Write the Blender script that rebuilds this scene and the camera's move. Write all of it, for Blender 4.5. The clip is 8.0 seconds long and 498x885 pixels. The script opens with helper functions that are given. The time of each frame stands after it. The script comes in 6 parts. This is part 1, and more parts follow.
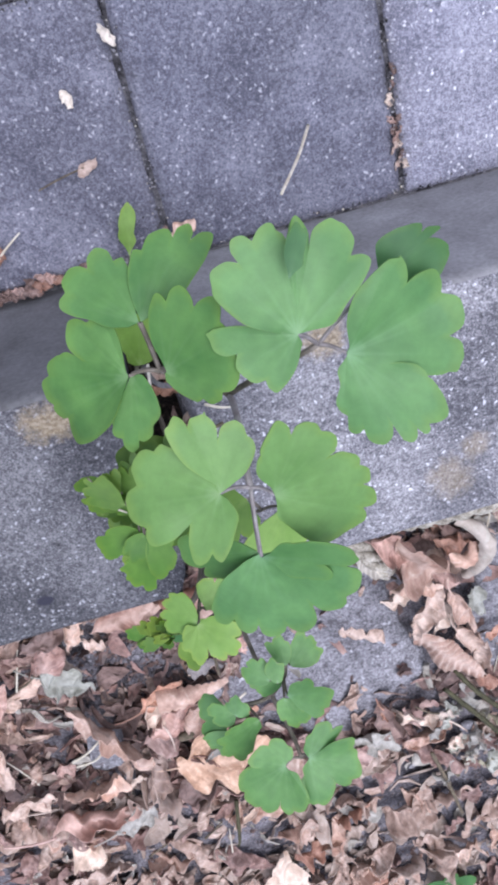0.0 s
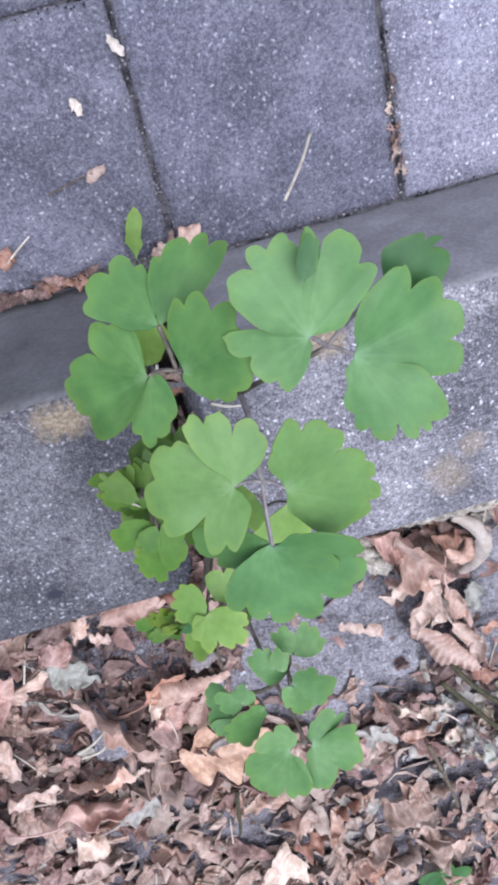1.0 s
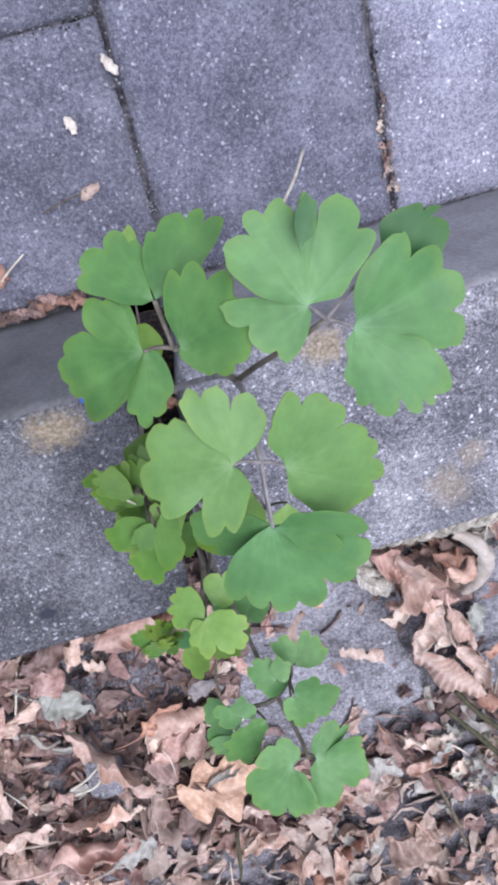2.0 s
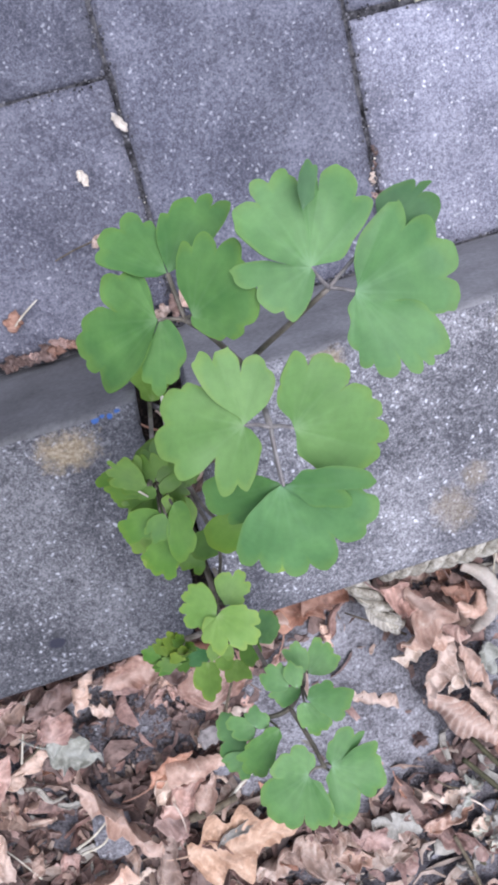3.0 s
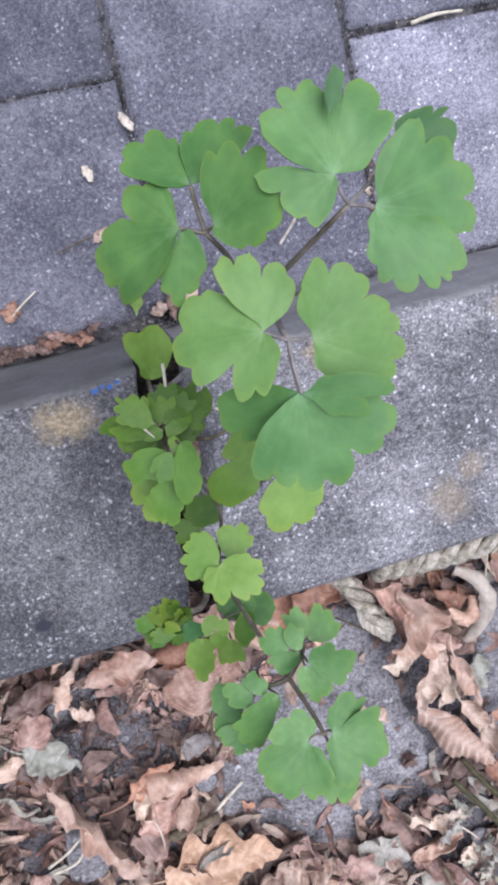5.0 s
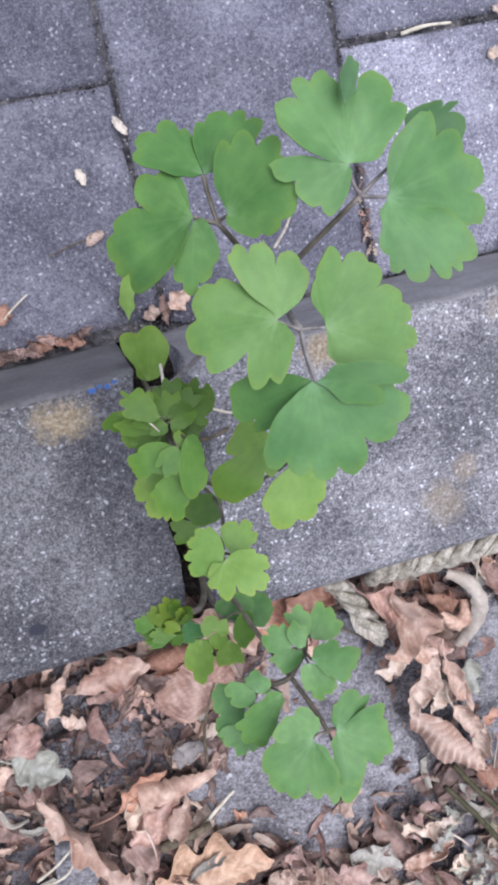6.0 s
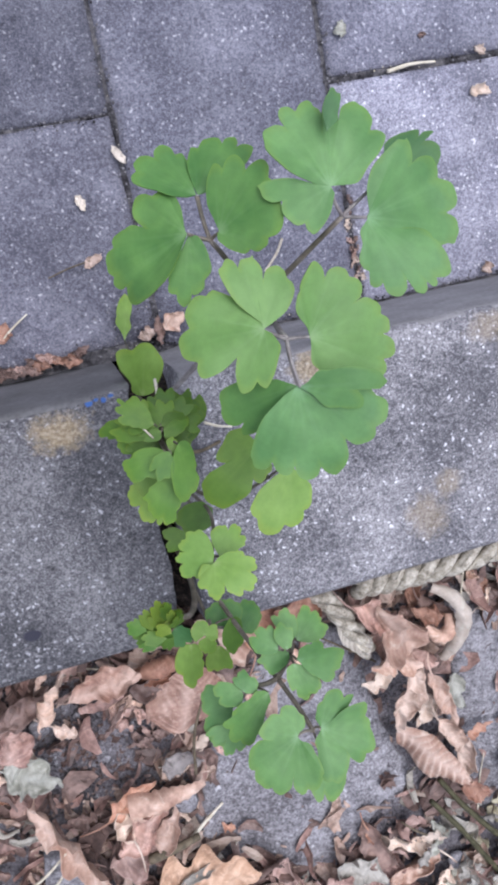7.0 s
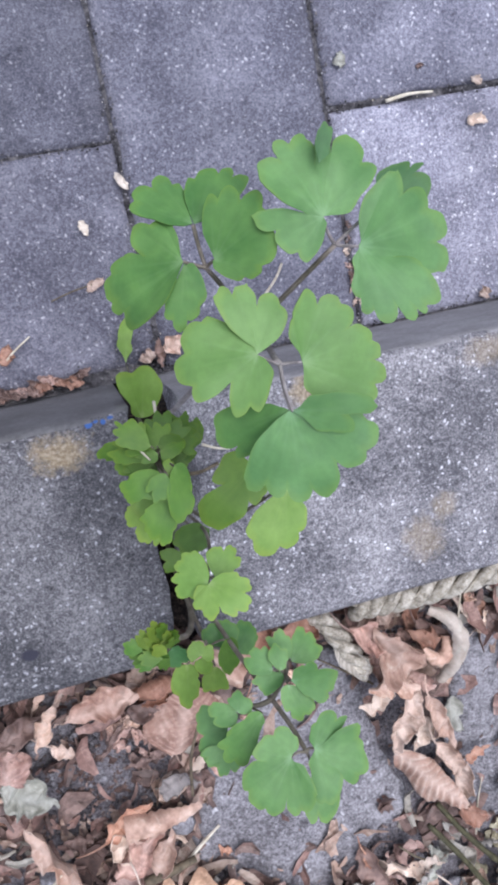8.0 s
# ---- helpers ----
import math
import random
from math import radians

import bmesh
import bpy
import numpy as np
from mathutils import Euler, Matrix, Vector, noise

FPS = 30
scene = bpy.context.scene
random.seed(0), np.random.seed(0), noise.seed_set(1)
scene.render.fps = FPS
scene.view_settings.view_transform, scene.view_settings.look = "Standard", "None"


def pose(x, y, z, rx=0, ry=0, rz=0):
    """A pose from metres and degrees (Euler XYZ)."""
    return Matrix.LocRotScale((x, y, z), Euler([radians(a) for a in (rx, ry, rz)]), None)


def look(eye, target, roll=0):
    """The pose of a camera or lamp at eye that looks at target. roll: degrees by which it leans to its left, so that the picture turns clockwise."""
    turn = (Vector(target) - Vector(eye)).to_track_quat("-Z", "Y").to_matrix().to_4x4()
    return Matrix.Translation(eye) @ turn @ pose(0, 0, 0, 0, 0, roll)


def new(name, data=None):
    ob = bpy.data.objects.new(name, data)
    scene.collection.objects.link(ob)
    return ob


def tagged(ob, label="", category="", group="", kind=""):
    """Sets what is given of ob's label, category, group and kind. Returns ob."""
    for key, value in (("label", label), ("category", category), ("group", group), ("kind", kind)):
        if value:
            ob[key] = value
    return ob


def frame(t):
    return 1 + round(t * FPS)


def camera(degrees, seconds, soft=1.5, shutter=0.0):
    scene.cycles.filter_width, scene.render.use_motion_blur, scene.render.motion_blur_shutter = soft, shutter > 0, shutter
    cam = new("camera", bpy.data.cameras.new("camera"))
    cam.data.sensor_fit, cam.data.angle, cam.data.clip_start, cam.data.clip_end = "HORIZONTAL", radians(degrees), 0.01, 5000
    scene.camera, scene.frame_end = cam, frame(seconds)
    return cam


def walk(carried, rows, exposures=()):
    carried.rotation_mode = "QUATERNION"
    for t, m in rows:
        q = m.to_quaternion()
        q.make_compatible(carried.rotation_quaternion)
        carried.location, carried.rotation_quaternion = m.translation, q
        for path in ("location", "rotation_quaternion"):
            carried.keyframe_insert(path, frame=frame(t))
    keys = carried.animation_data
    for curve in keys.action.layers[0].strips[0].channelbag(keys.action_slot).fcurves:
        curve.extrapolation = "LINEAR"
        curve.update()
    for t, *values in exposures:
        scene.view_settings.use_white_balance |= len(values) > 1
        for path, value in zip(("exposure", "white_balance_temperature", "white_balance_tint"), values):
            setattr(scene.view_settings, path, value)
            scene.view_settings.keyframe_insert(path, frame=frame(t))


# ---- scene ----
cam = camera(33.99, 8.0, soft=3.6)
# seconds, eye in metres, Euler angles in degrees; the camera hangs over the kerb and looks down
PATH = [
    (0.0, 0.0076, 0.1104, 0.3430, -30.05, -8.99, -13.15),
    (0.5, 0.0052, 0.1137, 0.3471, -30.11, -9.19, -13.00),
    (1.0, 0.0038, 0.1155, 0.3510, -30.07, -9.26, -12.89),
    (1.5, 0.0063, 0.1119, 0.3498, -29.59, -9.56, -12.93),
    (2.0, -0.0010, 0.1007, 0.3537, -26.38, -9.91, -13.30),
    (2.2, -0.0050, 0.0956, 0.3542, -24.42, -9.94, -13.59),
    (3.3, -0.0128, 0.0741, 0.3785, -18.11, -10.28, -14.50),
    (3.5, -0.0149, 0.0708, 0.3818, -17.55, -10.33, -14.37),
    (4.0, -0.0208, 0.0587, 0.3824, -16.10, -10.41, -13.74),
    (4.2, -0.0229, 0.0534, 0.3819, -15.67, -10.64, -13.33),
    (5.5, -0.0338, 0.0473, 0.3762, -13.47, -12.33, -12.23),
    (6.0, -0.0388, 0.0442, 0.3767, -12.98, -13.34, -12.00),
    (6.5, -0.0406, 0.0417, 0.3839, -12.14, -13.85, -11.72),
    (7.0, -0.0413, 0.0406, 0.3892, -10.91, -13.69, -11.48),
    (7.5, -0.0427, 0.0401, 0.3892, -10.20, -13.54, -11.27),
    (8.0, -0.0395, 0.0414, 0.3932, -9.51, -13.34, -11.21),
]
EXPOSURE = [(0.0, 0.47, 5660, 16), (2.2, 0.47, 5660, 16), (3.5, 0.43, 5820, 14), (6.0, 0.39, 5890, 14), (8.0, 0.40, 5830, 14)]
walk(cam, [(t, pose(x, y, z, rx, ry, rz)) for t, x, y, z, rx, ry, rz in PATH], EXPOSURE)

# ---- light: a dull, even sky and a very wide weak sun ----
world = bpy.data.worlds.new("overcast_sky")
scene.world = world
world.use_nodes = True
wn, wl = world.node_tree.nodes, world.node_tree.links
sky = wn.new("ShaderNodeTexSky")
sky.sky_type, sky.sun_disc = "NISHITA", False
sky.sun_elevation, sky.sun_rotation = radians(77), radians(30)
sky.air_density, sky.dust_density, sky.ozone_density = 1.0, 4.0, 1.0
grey = wn.new("ShaderNodeHueSaturation")
grey.inputs["Saturation"].default_value = 0.4
wl.new(sky.outputs["Color"], grey.inputs["Color"])
wl.new(grey.outputs["Color"], wn["Background"].inputs["Color"])
wn["Background"].inputs["Strength"].default_value = 0.15
sun = new("sun", bpy.data.lights.new("sun", "SUN"))
sun.data.energy, sun.data.angle, sun.data.color = 1.5, radians(60), (1.0, 0.96, 0.92)
sun.matrix_world = look((0.2, 0.35, 1.73), (0, 0, 0))


# ---- materials ----
class Mat:
    """A node material with short ways to add and join nodes."""

    def __init__(self, name, rough=0.8, spec=0.3):
        self.m = bpy.data.materials.new(name)
        self.m.use_nodes = True
        self.n, self.l = self.m.node_tree.nodes, self.m.node_tree.links
        self.b = self.n["Principled BSDF"]
        self.b.inputs["Roughness"].default_value = rough
        self.b.inputs["Specular IOR Level"].default_value = spec
        self.tc = self.n.new("ShaderNodeTexCoord")
        self.info = self.n.new("ShaderNodeObjectInfo")

    def put(self, socket, value):
        if isinstance(value, bpy.types.NodeSocket):
            self.l.new(value, socket)
        else:
            socket.default_value = value

    def noise(self, scale, detail=4.0, rough=0.6, vec=None, dist=0.0):
        t = self.n.new("ShaderNodeTexNoise")
        self.put(t.inputs["Vector"], vec or self.tc.outputs["Object"])
        t.inputs["Scale"].default_value, t.inputs["Detail"].default_value = scale, detail
        t.inputs["Roughness"].default_value, t.inputs["Distortion"].default_value = rough, dist
        return t.outputs["Fac"]

    def cells(self, scale, vec=None, out="Distance", rnd=1.0):
        t = self.n.new("ShaderNodeTexVoronoi")
        self.put(t.inputs["Vector"], vec or self.tc.outputs["Object"])
        t.inputs["Scale"].default_value, t.inputs["Randomness"].default_value = scale, rnd
        return t.outputs[out]

    def ramp(self, fac, *stops):
        t = self.n.new("ShaderNodeValToRGB")
        e = t.color_ramp.elements
        while len(e) < len(stops):
            e.new(0.5)
        for k, (p, c) in zip(e, stops):
            k.position, k.color = p, (*c, 1) if isinstance(c, tuple) else (c, c, c, 1)
        self.put(t.inputs["Fac"], fac)
        return t.outputs["Color"]

    def mix(self, fac, a, b, how="MIX"):
        t = self.n.new("ShaderNodeMix")
        t.data_type, t.blend_type = "RGBA", how
        self.put(t.inputs[0], fac)
        for s, v in ((t.inputs[6], a), (t.inputs[7], b)):
            self.put(s, (*v, 1) if isinstance(v, tuple) else v)
        return t.outputs[2]

    def math(self, how, a, b=0.0, c=0.0):
        t = self.n.new("ShaderNodeMath")
        t.operation = how
        for s, v in zip(t.inputs, (a, b, c)):
            self.put(s, v)
        return t.outputs[0]

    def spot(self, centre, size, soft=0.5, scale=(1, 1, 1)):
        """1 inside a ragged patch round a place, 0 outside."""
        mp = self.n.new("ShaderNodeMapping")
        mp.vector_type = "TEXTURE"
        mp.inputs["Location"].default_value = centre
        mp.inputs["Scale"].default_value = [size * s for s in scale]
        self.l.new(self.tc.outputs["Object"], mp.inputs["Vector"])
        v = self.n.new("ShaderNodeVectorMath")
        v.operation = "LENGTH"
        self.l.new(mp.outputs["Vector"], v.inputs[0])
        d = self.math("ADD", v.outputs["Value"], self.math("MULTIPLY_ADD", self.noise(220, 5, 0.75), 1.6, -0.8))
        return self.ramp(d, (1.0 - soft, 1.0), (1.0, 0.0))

    def bump(self, height, strength, distance=0.001, under=None):
        t = self.n.new("ShaderNodeBump")
        t.inputs["Strength"].default_value, t.inputs["Distance"].default_value = strength, distance
        self.put(t.inputs["Height"], height)
        if under:
            self.l.new(under, t.inputs["Normal"])
        self.l.new(t.outputs["Normal"], self.b.inputs["Normal"])
        return t.outputs["Normal"]

    def colour(self, c):
        self.put(self.b.inputs["Base Color"], (*c, 1) if isinstance(c, tuple) else c)

    def attribute(self, name):
        t = self.n.new("ShaderNodeAttribute")
        t.attribute_name = name
        return t.outputs["Fac"]

    def world_vec(self):
        g = self.n.new("ShaderNodeNewGeometry")
        return g.outputs["Position"]


def concrete(name, dark, mid, light, grain=1.0, speck=0.5, tint=0.25, rough=0.5):
    """Weathered concrete: sand and grit of many tones, pale and dark stones, soft stains."""
    m = Mat(name, 0.85, 0.25)
    pos = m.world_vec()
    blotch = m.noise(24, 5, 0.62, pos)
    cloud = m.noise(110 / grain, 4, 0.65, pos)
    grainy = m.noise(620 / grain, 4, 0.75, pos)
    sandy = m.noise(1500 / grain, 3, 0.8, pos)
    f = m.math("ADD", m.math("MULTIPLY", blotch, 0.27), m.math("MULTIPLY", cloud, 0.06))
    f = m.math("ADD", f, m.math("MULTIPLY", grainy, 0.28))
    f = m.math("ADD", f, m.math("MULTIPLY", sandy, 0.39))
    c = m.ramp(f, (0.43, dark), (0.5, mid), (0.58, light))
    wob = m.n.new("ShaderNodeVectorMath")
    wob.operation = "MULTIPLY_ADD"
    wn_ = m.n.new("ShaderNodeTexNoise")
    m.l.new(pos, wn_.inputs["Vector"])
    wn_.inputs["Scale"].default_value = 500 / grain
    m.l.new(wn_.outputs["Color"], wob.inputs[0])
    wob.inputs[1].default_value = (0.0026 * grain,) * 3
    m.l.new(pos, wob.inputs[2])
    bent = wob.outputs[0]
    grit = m.cells(450 / grain, bent)
    pick = m.noise(120 / grain, 3, 0.7, pos)
    white = m.math("MULTIPLY", m.ramp(grit, (0.10, 1.0), (0.30, 0.0)), m.ramp(pick, (0.44, 0.0), (0.56, 1.0)))
    c = m.mix(m.math("MULTIPLY", white, speck), c, (0.74, 0.74, 0.78))
    small = m.math("MULTIPLY", m.ramp(m.cells(760 / grain, bent), (0.12, 1.0), (0.30, 0.0)), m.ramp(m.noise(230 / grain, 2, 0.6, pos), (0.46, 0.0), (0.66, 1.0)))
    c = m.mix(m.math("MULTIPLY", small, speck * 0.7), c, (0.52, 0.52, 0.55))
    black = m.math("MULTIPLY", m.ramp(m.cells(260 / grain, bent, rnd=0.9), (0.10, 1.0), (0.36, 0.0)), m.ramp(m.noise(75, 3, 0.6, pos), (0.48, 0.0), (0.64, 1.0)))
    c = m.mix(m.math("MULTIPLY", black, 0.5), c, tuple(x * 0.45 for x in dark))
    c = m.mix(1.0, c, m.ramp(m.info.outputs["Random"], (0.0, 1.0 - tint), (1.0, 1.0 + tint)), "MULTIPLY")
    m.finish = c
    m.colour(c)
    n1 = m.bump(grainy, rough, 0.0008)
    m.bump(m.math("SUBTRACT", m.math("MULTIPLY", white, 0.6), m.math("MULTIPLY", black, 0.8)), rough, 0.0008, n1)
    return m


PAVER = concrete("paver_concrete", (0.075, 0.075, 0.098), (0.145, 0.145, 0.180), (0.250, 0.250, 0.292), 1.3, 0.50, 0.04)
pp = PAVER.world_vec()
toned = PAVER.mix(1.0, PAVER.finish, PAVER.ramp(PAVER.noise(16, 3, 0.55, pp, 0.6), (0.34, 0.88), (0.66, 1.24)), "MULTIPLY")
# Darker, noise-broken bands towards the two long sides of a paver.
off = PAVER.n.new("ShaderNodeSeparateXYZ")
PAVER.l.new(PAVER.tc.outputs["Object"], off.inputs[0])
off_middle = PAVER.math("ADD", PAVER.math("ABSOLUTE", off.outputs[0]), PAVER.math("MULTIPLY_ADD", PAVER.noise(38, 5, 0.7, pp), 0.05, -0.025))
toned = PAVER.mix(PAVER.ramp(PAVER.math("MULTIPLY", off_middle, 10.0), (0.40, 0.0), (0.60, 0.36)), toned, (0.085, 0.080, 0.085))
PAVER.colour(PAVER.mix(1.0, toned, PAVER.info.outputs["Color"], "MULTIPLY"))
KERB = concrete("kerb_concrete", (0.056, 0.056, 0.063), (0.139, 0.136, 0.146), (0.300, 0.294, 0.302), 1.25, 0.84, 0.03, 1.0)
c = KERB.mix(1.0, KERB.finish, KERB.info.outputs["Color"], "MULTIPLY")
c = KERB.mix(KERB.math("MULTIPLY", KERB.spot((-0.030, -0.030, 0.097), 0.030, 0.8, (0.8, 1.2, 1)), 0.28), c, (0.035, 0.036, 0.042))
for k, (centre, size, shape) in enumerate((((-0.049, -0.010, 0.097), 0.0108, (1.25, 0.8, 1)), ((0.083, -0.078, 0.097), 0.010, (1, 1.2, 1)),
                            ((0.094, -0.066, 0.097), 0.007, (1, 1, 1)), ((0.046, -0.008, 0.097), 0.009, (1, 1, 1)),
                            ((0.122, -0.008, 0.097), 0.010, (1.4, 0.7, 1)))):
    c = KERB.mix(KERB.math("MULTIPLY", KERB.spot(centre, size, 0.55, shape), 0.42 if k in (1, 2, 4) else 0.8), c, KERB.ramp(KERB.noise(700, 3), (0.3, (0.17, 0.125, 0.075)), (0.5, (0.33, 0.26, 0.165)), (0.7, (0.50, 0.43, 0.32))))
for centre, size in (((-0.0290, -0.0008, 0.097), 0.0017), ((-0.0318, -0.0022, 0.097), 0.0012), ((-0.0345, -0.0010, 0.097), 0.0014), ((-0.0372, -0.0020, 0.097), 0.0018), ((-0.0405, -0.0014, 0.097), 0.0010)):
    c = KERB.mix(KERB.spot(centre, size, 0.3), c, (0.06, 0.13, 0.36))
c = KERB.mix(KERB.spot((-0.0774, -0.0812, 0.097), 0.0025, 0.3, (1.5, 0.9, 1)), c, (0.035, 0.035, 0.05))
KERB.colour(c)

FACE = Mat("kerb_cement_skin", 0.75, 0.3)
fp = FACE.world_vec()
FACE.colour(FACE.ramp(FACE.math("ADD", FACE.math("MULTIPLY", FACE.noise(35, 5, 0.6, fp), 0.6), FACE.math("MULTIPLY", FACE.noise(500, 3, 0.6, fp), 0.4)),
                      (0.32, (0.115, 0.111, 0.111)), (0.5, (0.19, 0.186, 0.189)), (0.72, (0.30, 0.295, 0.302))))
FACE.colour(FACE.mix(1.0, FACE.b.inputs["Base Color"].links[0].from_socket, FACE.info.outputs["Color"], "MULTIPLY"))
FACE.bump(FACE.noise(260, 5, 0.7, fp), 0.7, 0.0008)

SLAB = concrete("slab_stone", (0.090, 0.084, 0.090), (0.206, 0.198, 0.213), (0.352, 0.342, 0.362), 2.2, 0.5, 0.1, 1.0)

SAND = Mat("joint_dirt", 0.95, 0.1)
SAND.colour(SAND.ramp(SAND.math("ADD", SAND.math("MULTIPLY", SAND.noise(55, 4, 0.65), 0.6), SAND.math("MULTIPLY", SAND.noise(420, 5, 0.7), 0.4)), (0.39, (0.014, 0.013, 0.014)), (0.48, (0.066, 0.063, 0.068)), (0.56, (0.14, 0.135, 0.142)), (0.67, (0.26, 0.235, 0.215))))
SAND.bump(SAND.noise(500, 4, 0.7), 0.9, 0.002)

# Darker than SOIL; fills the joint between the kerb stones.
DARK_SOIL = Mat("dark_soil", 0.9, 0.2)
DARK_SOIL.colour(DARK_SOIL.ramp(DARK_SOIL.noise(420, 5, 0.75), (0.4, (0.012, 0.010, 0.010)), (0.55, (0.045, 0.035, 0.030)), (0.68, (0.16, 0.11, 0.085))))
DARK_SOIL.bump(DARK_SOIL.noise(500, 5, 0.75), 1.0, 0.003)

SOIL = Mat("soil", 0.95, 0.1)
SOIL.colour(SOIL.ramp(SOIL.math("ADD", SOIL.math("MULTIPLY", SOIL.noise(45, 5, 0.6), 0.5), SOIL.math("MULTIPLY", SOIL.noise(700, 4, 0.7), 0.5)),
                      (0.39, (0.045, 0.040, 0.044)), (0.5, (0.195, 0.181, 0.196)), (0.62, (0.38, 0.360, 0.388))))
fleck = SOIL.math("MULTIPLY", SOIL.ramp(SOIL.cells(330), (0.15, 1.0), (0.4, 0.0)), SOIL.ramp(SOIL.noise(140, 3, 0.7), (0.46, 0.0), (0.58, 0.8)))
SOIL.colour(SOIL.mix(fleck, SOIL.b.inputs["Base Color"].links[0].from_socket, SOIL.ramp(SOIL.noise(400, 2), (0.4, (0.10, 0.06, 0.045)), (0.5, (0.36, 0.24, 0.18)), (0.6, (0.45, 0.40, 0.36)))))
SOIL.bump(SOIL.noise(350, 6, 0.75), 1.0, 0.003)


def leaf_green(name, low, high, pale, through_part=0.3):
    m = Mat(name, 0.5, 0.32)
    sep = m.n.new("ShaderNodeSeparateXYZ")
    m.l.new(m.tc.outputs["Object"], sep.inputs[0])
    ang = m.math("ARCTAN2", sep.outputs[1], sep.outputs[0])
    far = m.math("SQRT", m.math("ADD", m.math("POWER", sep.outputs[0], 2.0), m.math("POWER", sep.outputs[1], 2.0)))
    com = m.n.new("ShaderNodeCombineXYZ")
    m.put(com.inputs[0], m.math("MULTIPLY", ang, 1.0))
    m.put(com.inputs[1], m.math("MULTIPLY", far, 25.0))
    m.put(com.inputs[2], m.info.outputs["Random"])
    ray = m.noise(7, 4, 0.65, com.outputs[0], 0.6)
    spread = m.noise(95, 4, 0.55)
    fine = m.noise(420, 4, 0.65)
    rib, rim = m.attribute("rib"), m.attribute("rim")
    c = m.ramp(m.math("ADD", m.math("MULTIPLY", ray, 0.08), m.math("MULTIPLY", spread, 0.92)), (0.3, low), (0.7, high))
    bloom = m.math("MULTIPLY", m.ramp(m.noise(60, 3, 0.5), (0.36, 0.0), (0.68, 0.42)), 0.6)
    c = m.mix(bloom, c, tuple(0.55 * x + 0.45 * y for x, y in zip(pale, high)))
    c = m.mix(m.math("MULTIPLY", m.ramp(rib, (0.05, 0.11), (0.5, 0.0)), m.ramp(rim, (0.1, 1.0), (0.85, 0.0))), c, pale)
    c = m.mix(m.ramp(rim, (0.02, 0.55), (0.17, 0.0)), c, pale)
    edge = m.ramp(m.math("ADD", rim, m.math("MULTIPLY_ADD", m.noise(130, 3, 0.6), 0.3, -0.15)), (0.86, 0.0), (1.06, 0.40))
    c = m.mix(edge, c, (high[0] * 1.35, high[1] * 1.06, high[2] * 0.65))
    c = m.mix(1.0, c, m.ramp(fine, (0.3, 0.93), (0.7, 1.07)), "MULTIPLY")
    c = m.mix(1.0, c, m.ramp(m.info.outputs["Random"], (0.0, (0.83, 0.87, 0.84)), (1.0, (1.05, 1.0, 0.94))), "MULTIPLY")
    m.colour(c)
    m.put(m.b.inputs["Roughness"], m.math("MULTIPLY_ADD", spread, 0.24, 0.34))
    m.bump(m.math("ADD", m.math("MULTIPLY", ray, 0.05), m.math("ADD", m.math("MULTIPLY", spread, 0.6), m.math("MULTIPLY", fine, 0.2))), 0.2, 0.0009)
    tr = m.n.new("ShaderNodeBsdfTranslucent")
    m.put(tr.inputs["Color"], m.mix(1.0, c, (1.1, 1.22, 0.65), "MULTIPLY"))
    ms = m.n.new("ShaderNodeMixShader")
    ms.inputs[0].default_value = through_part
    m.l.new(m.b.outputs[0], ms.inputs[1])
    m.l.new(tr.outputs[0], ms.inputs[2])
    m.l.new(ms.outputs[0], m.n["Material Output"].inputs["Surface"])
    return m


GREEN = {
    "a": leaf_green("leaf_mid_green", (0.091, 0.226, 0.070), (0.172, 0.352, 0.116), (0.296, 0.5, 0.27)),
    "b": leaf_green("leaf_grass_green", (0.071, 0.196, 0.052), (0.151, 0.320, 0.083), (0.265, 0.43, 0.215)),
    # Darkened for the leaf behind and a fold: shade put into the colour.
    "d": leaf_green("leaf_blue_green_shaded", (0.040, 0.132, 0.040), (0.085, 0.220, 0.068), (0.19, 0.34, 0.19)),
    "g": leaf_green("leaf_soft_green", (0.096, 0.234, 0.070), (0.176, 0.352, 0.112), (0.305, 0.49, 0.28)),
    # Tone of a lobe bent from the light, the shade mixed into it.
    "w": leaf_green("leaf_blue_green_bend_shade", (0.068, 0.190, 0.051), (0.132, 0.294, 0.086), (0.2, 0.36, 0.22)),
    "e": leaf_green("leaf_fresh_green", (0.072, 0.190, 0.026), (0.138, 0.285, 0.042), (0.20, 0.36, 0.09)),
    "c": leaf_green("leaf_light_green", (0.134, 0.278, 0.074), (0.204, 0.372, 0.112), (0.31, 0.47, 0.23)),
    "m": leaf_green("leaf_bright_green", (0.190, 0.345, 0.072), (0.268, 0.440, 0.105), (0.38, 0.52, 0.22)),
    "y": leaf_green("leaf_yellow_green", (0.148, 0.280, 0.040), (0.222, 0.375, 0.070), (0.38, 0.5, 0.20)),
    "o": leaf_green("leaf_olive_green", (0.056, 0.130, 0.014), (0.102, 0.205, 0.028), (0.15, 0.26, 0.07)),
    "q": leaf_green("leaf_bud_gold", (0.125, 0.215, 0.024), (0.215, 0.325, 0.048), (0.34, 0.44, 0.14)),
    "n": leaf_green("leaf_bud_yellow", (0.080, 0.180, 0.020), (0.140, 0.270, 0.036), (0.23, 0.36, 0.09)),
}
STALK = Mat("stalk_green_brown", 0.5, 0.3)
STALK.colour(STALK.ramp(STALK.noise(150, 4), (0.3, (0.065, 0.062, 0.042)), (0.5, (0.15, 0.132, 0.102)), (0.75, (0.30, 0.262, 0.235))))
STALK_PALE = Mat("stalk_downy_grey", 0.7, 0.2)
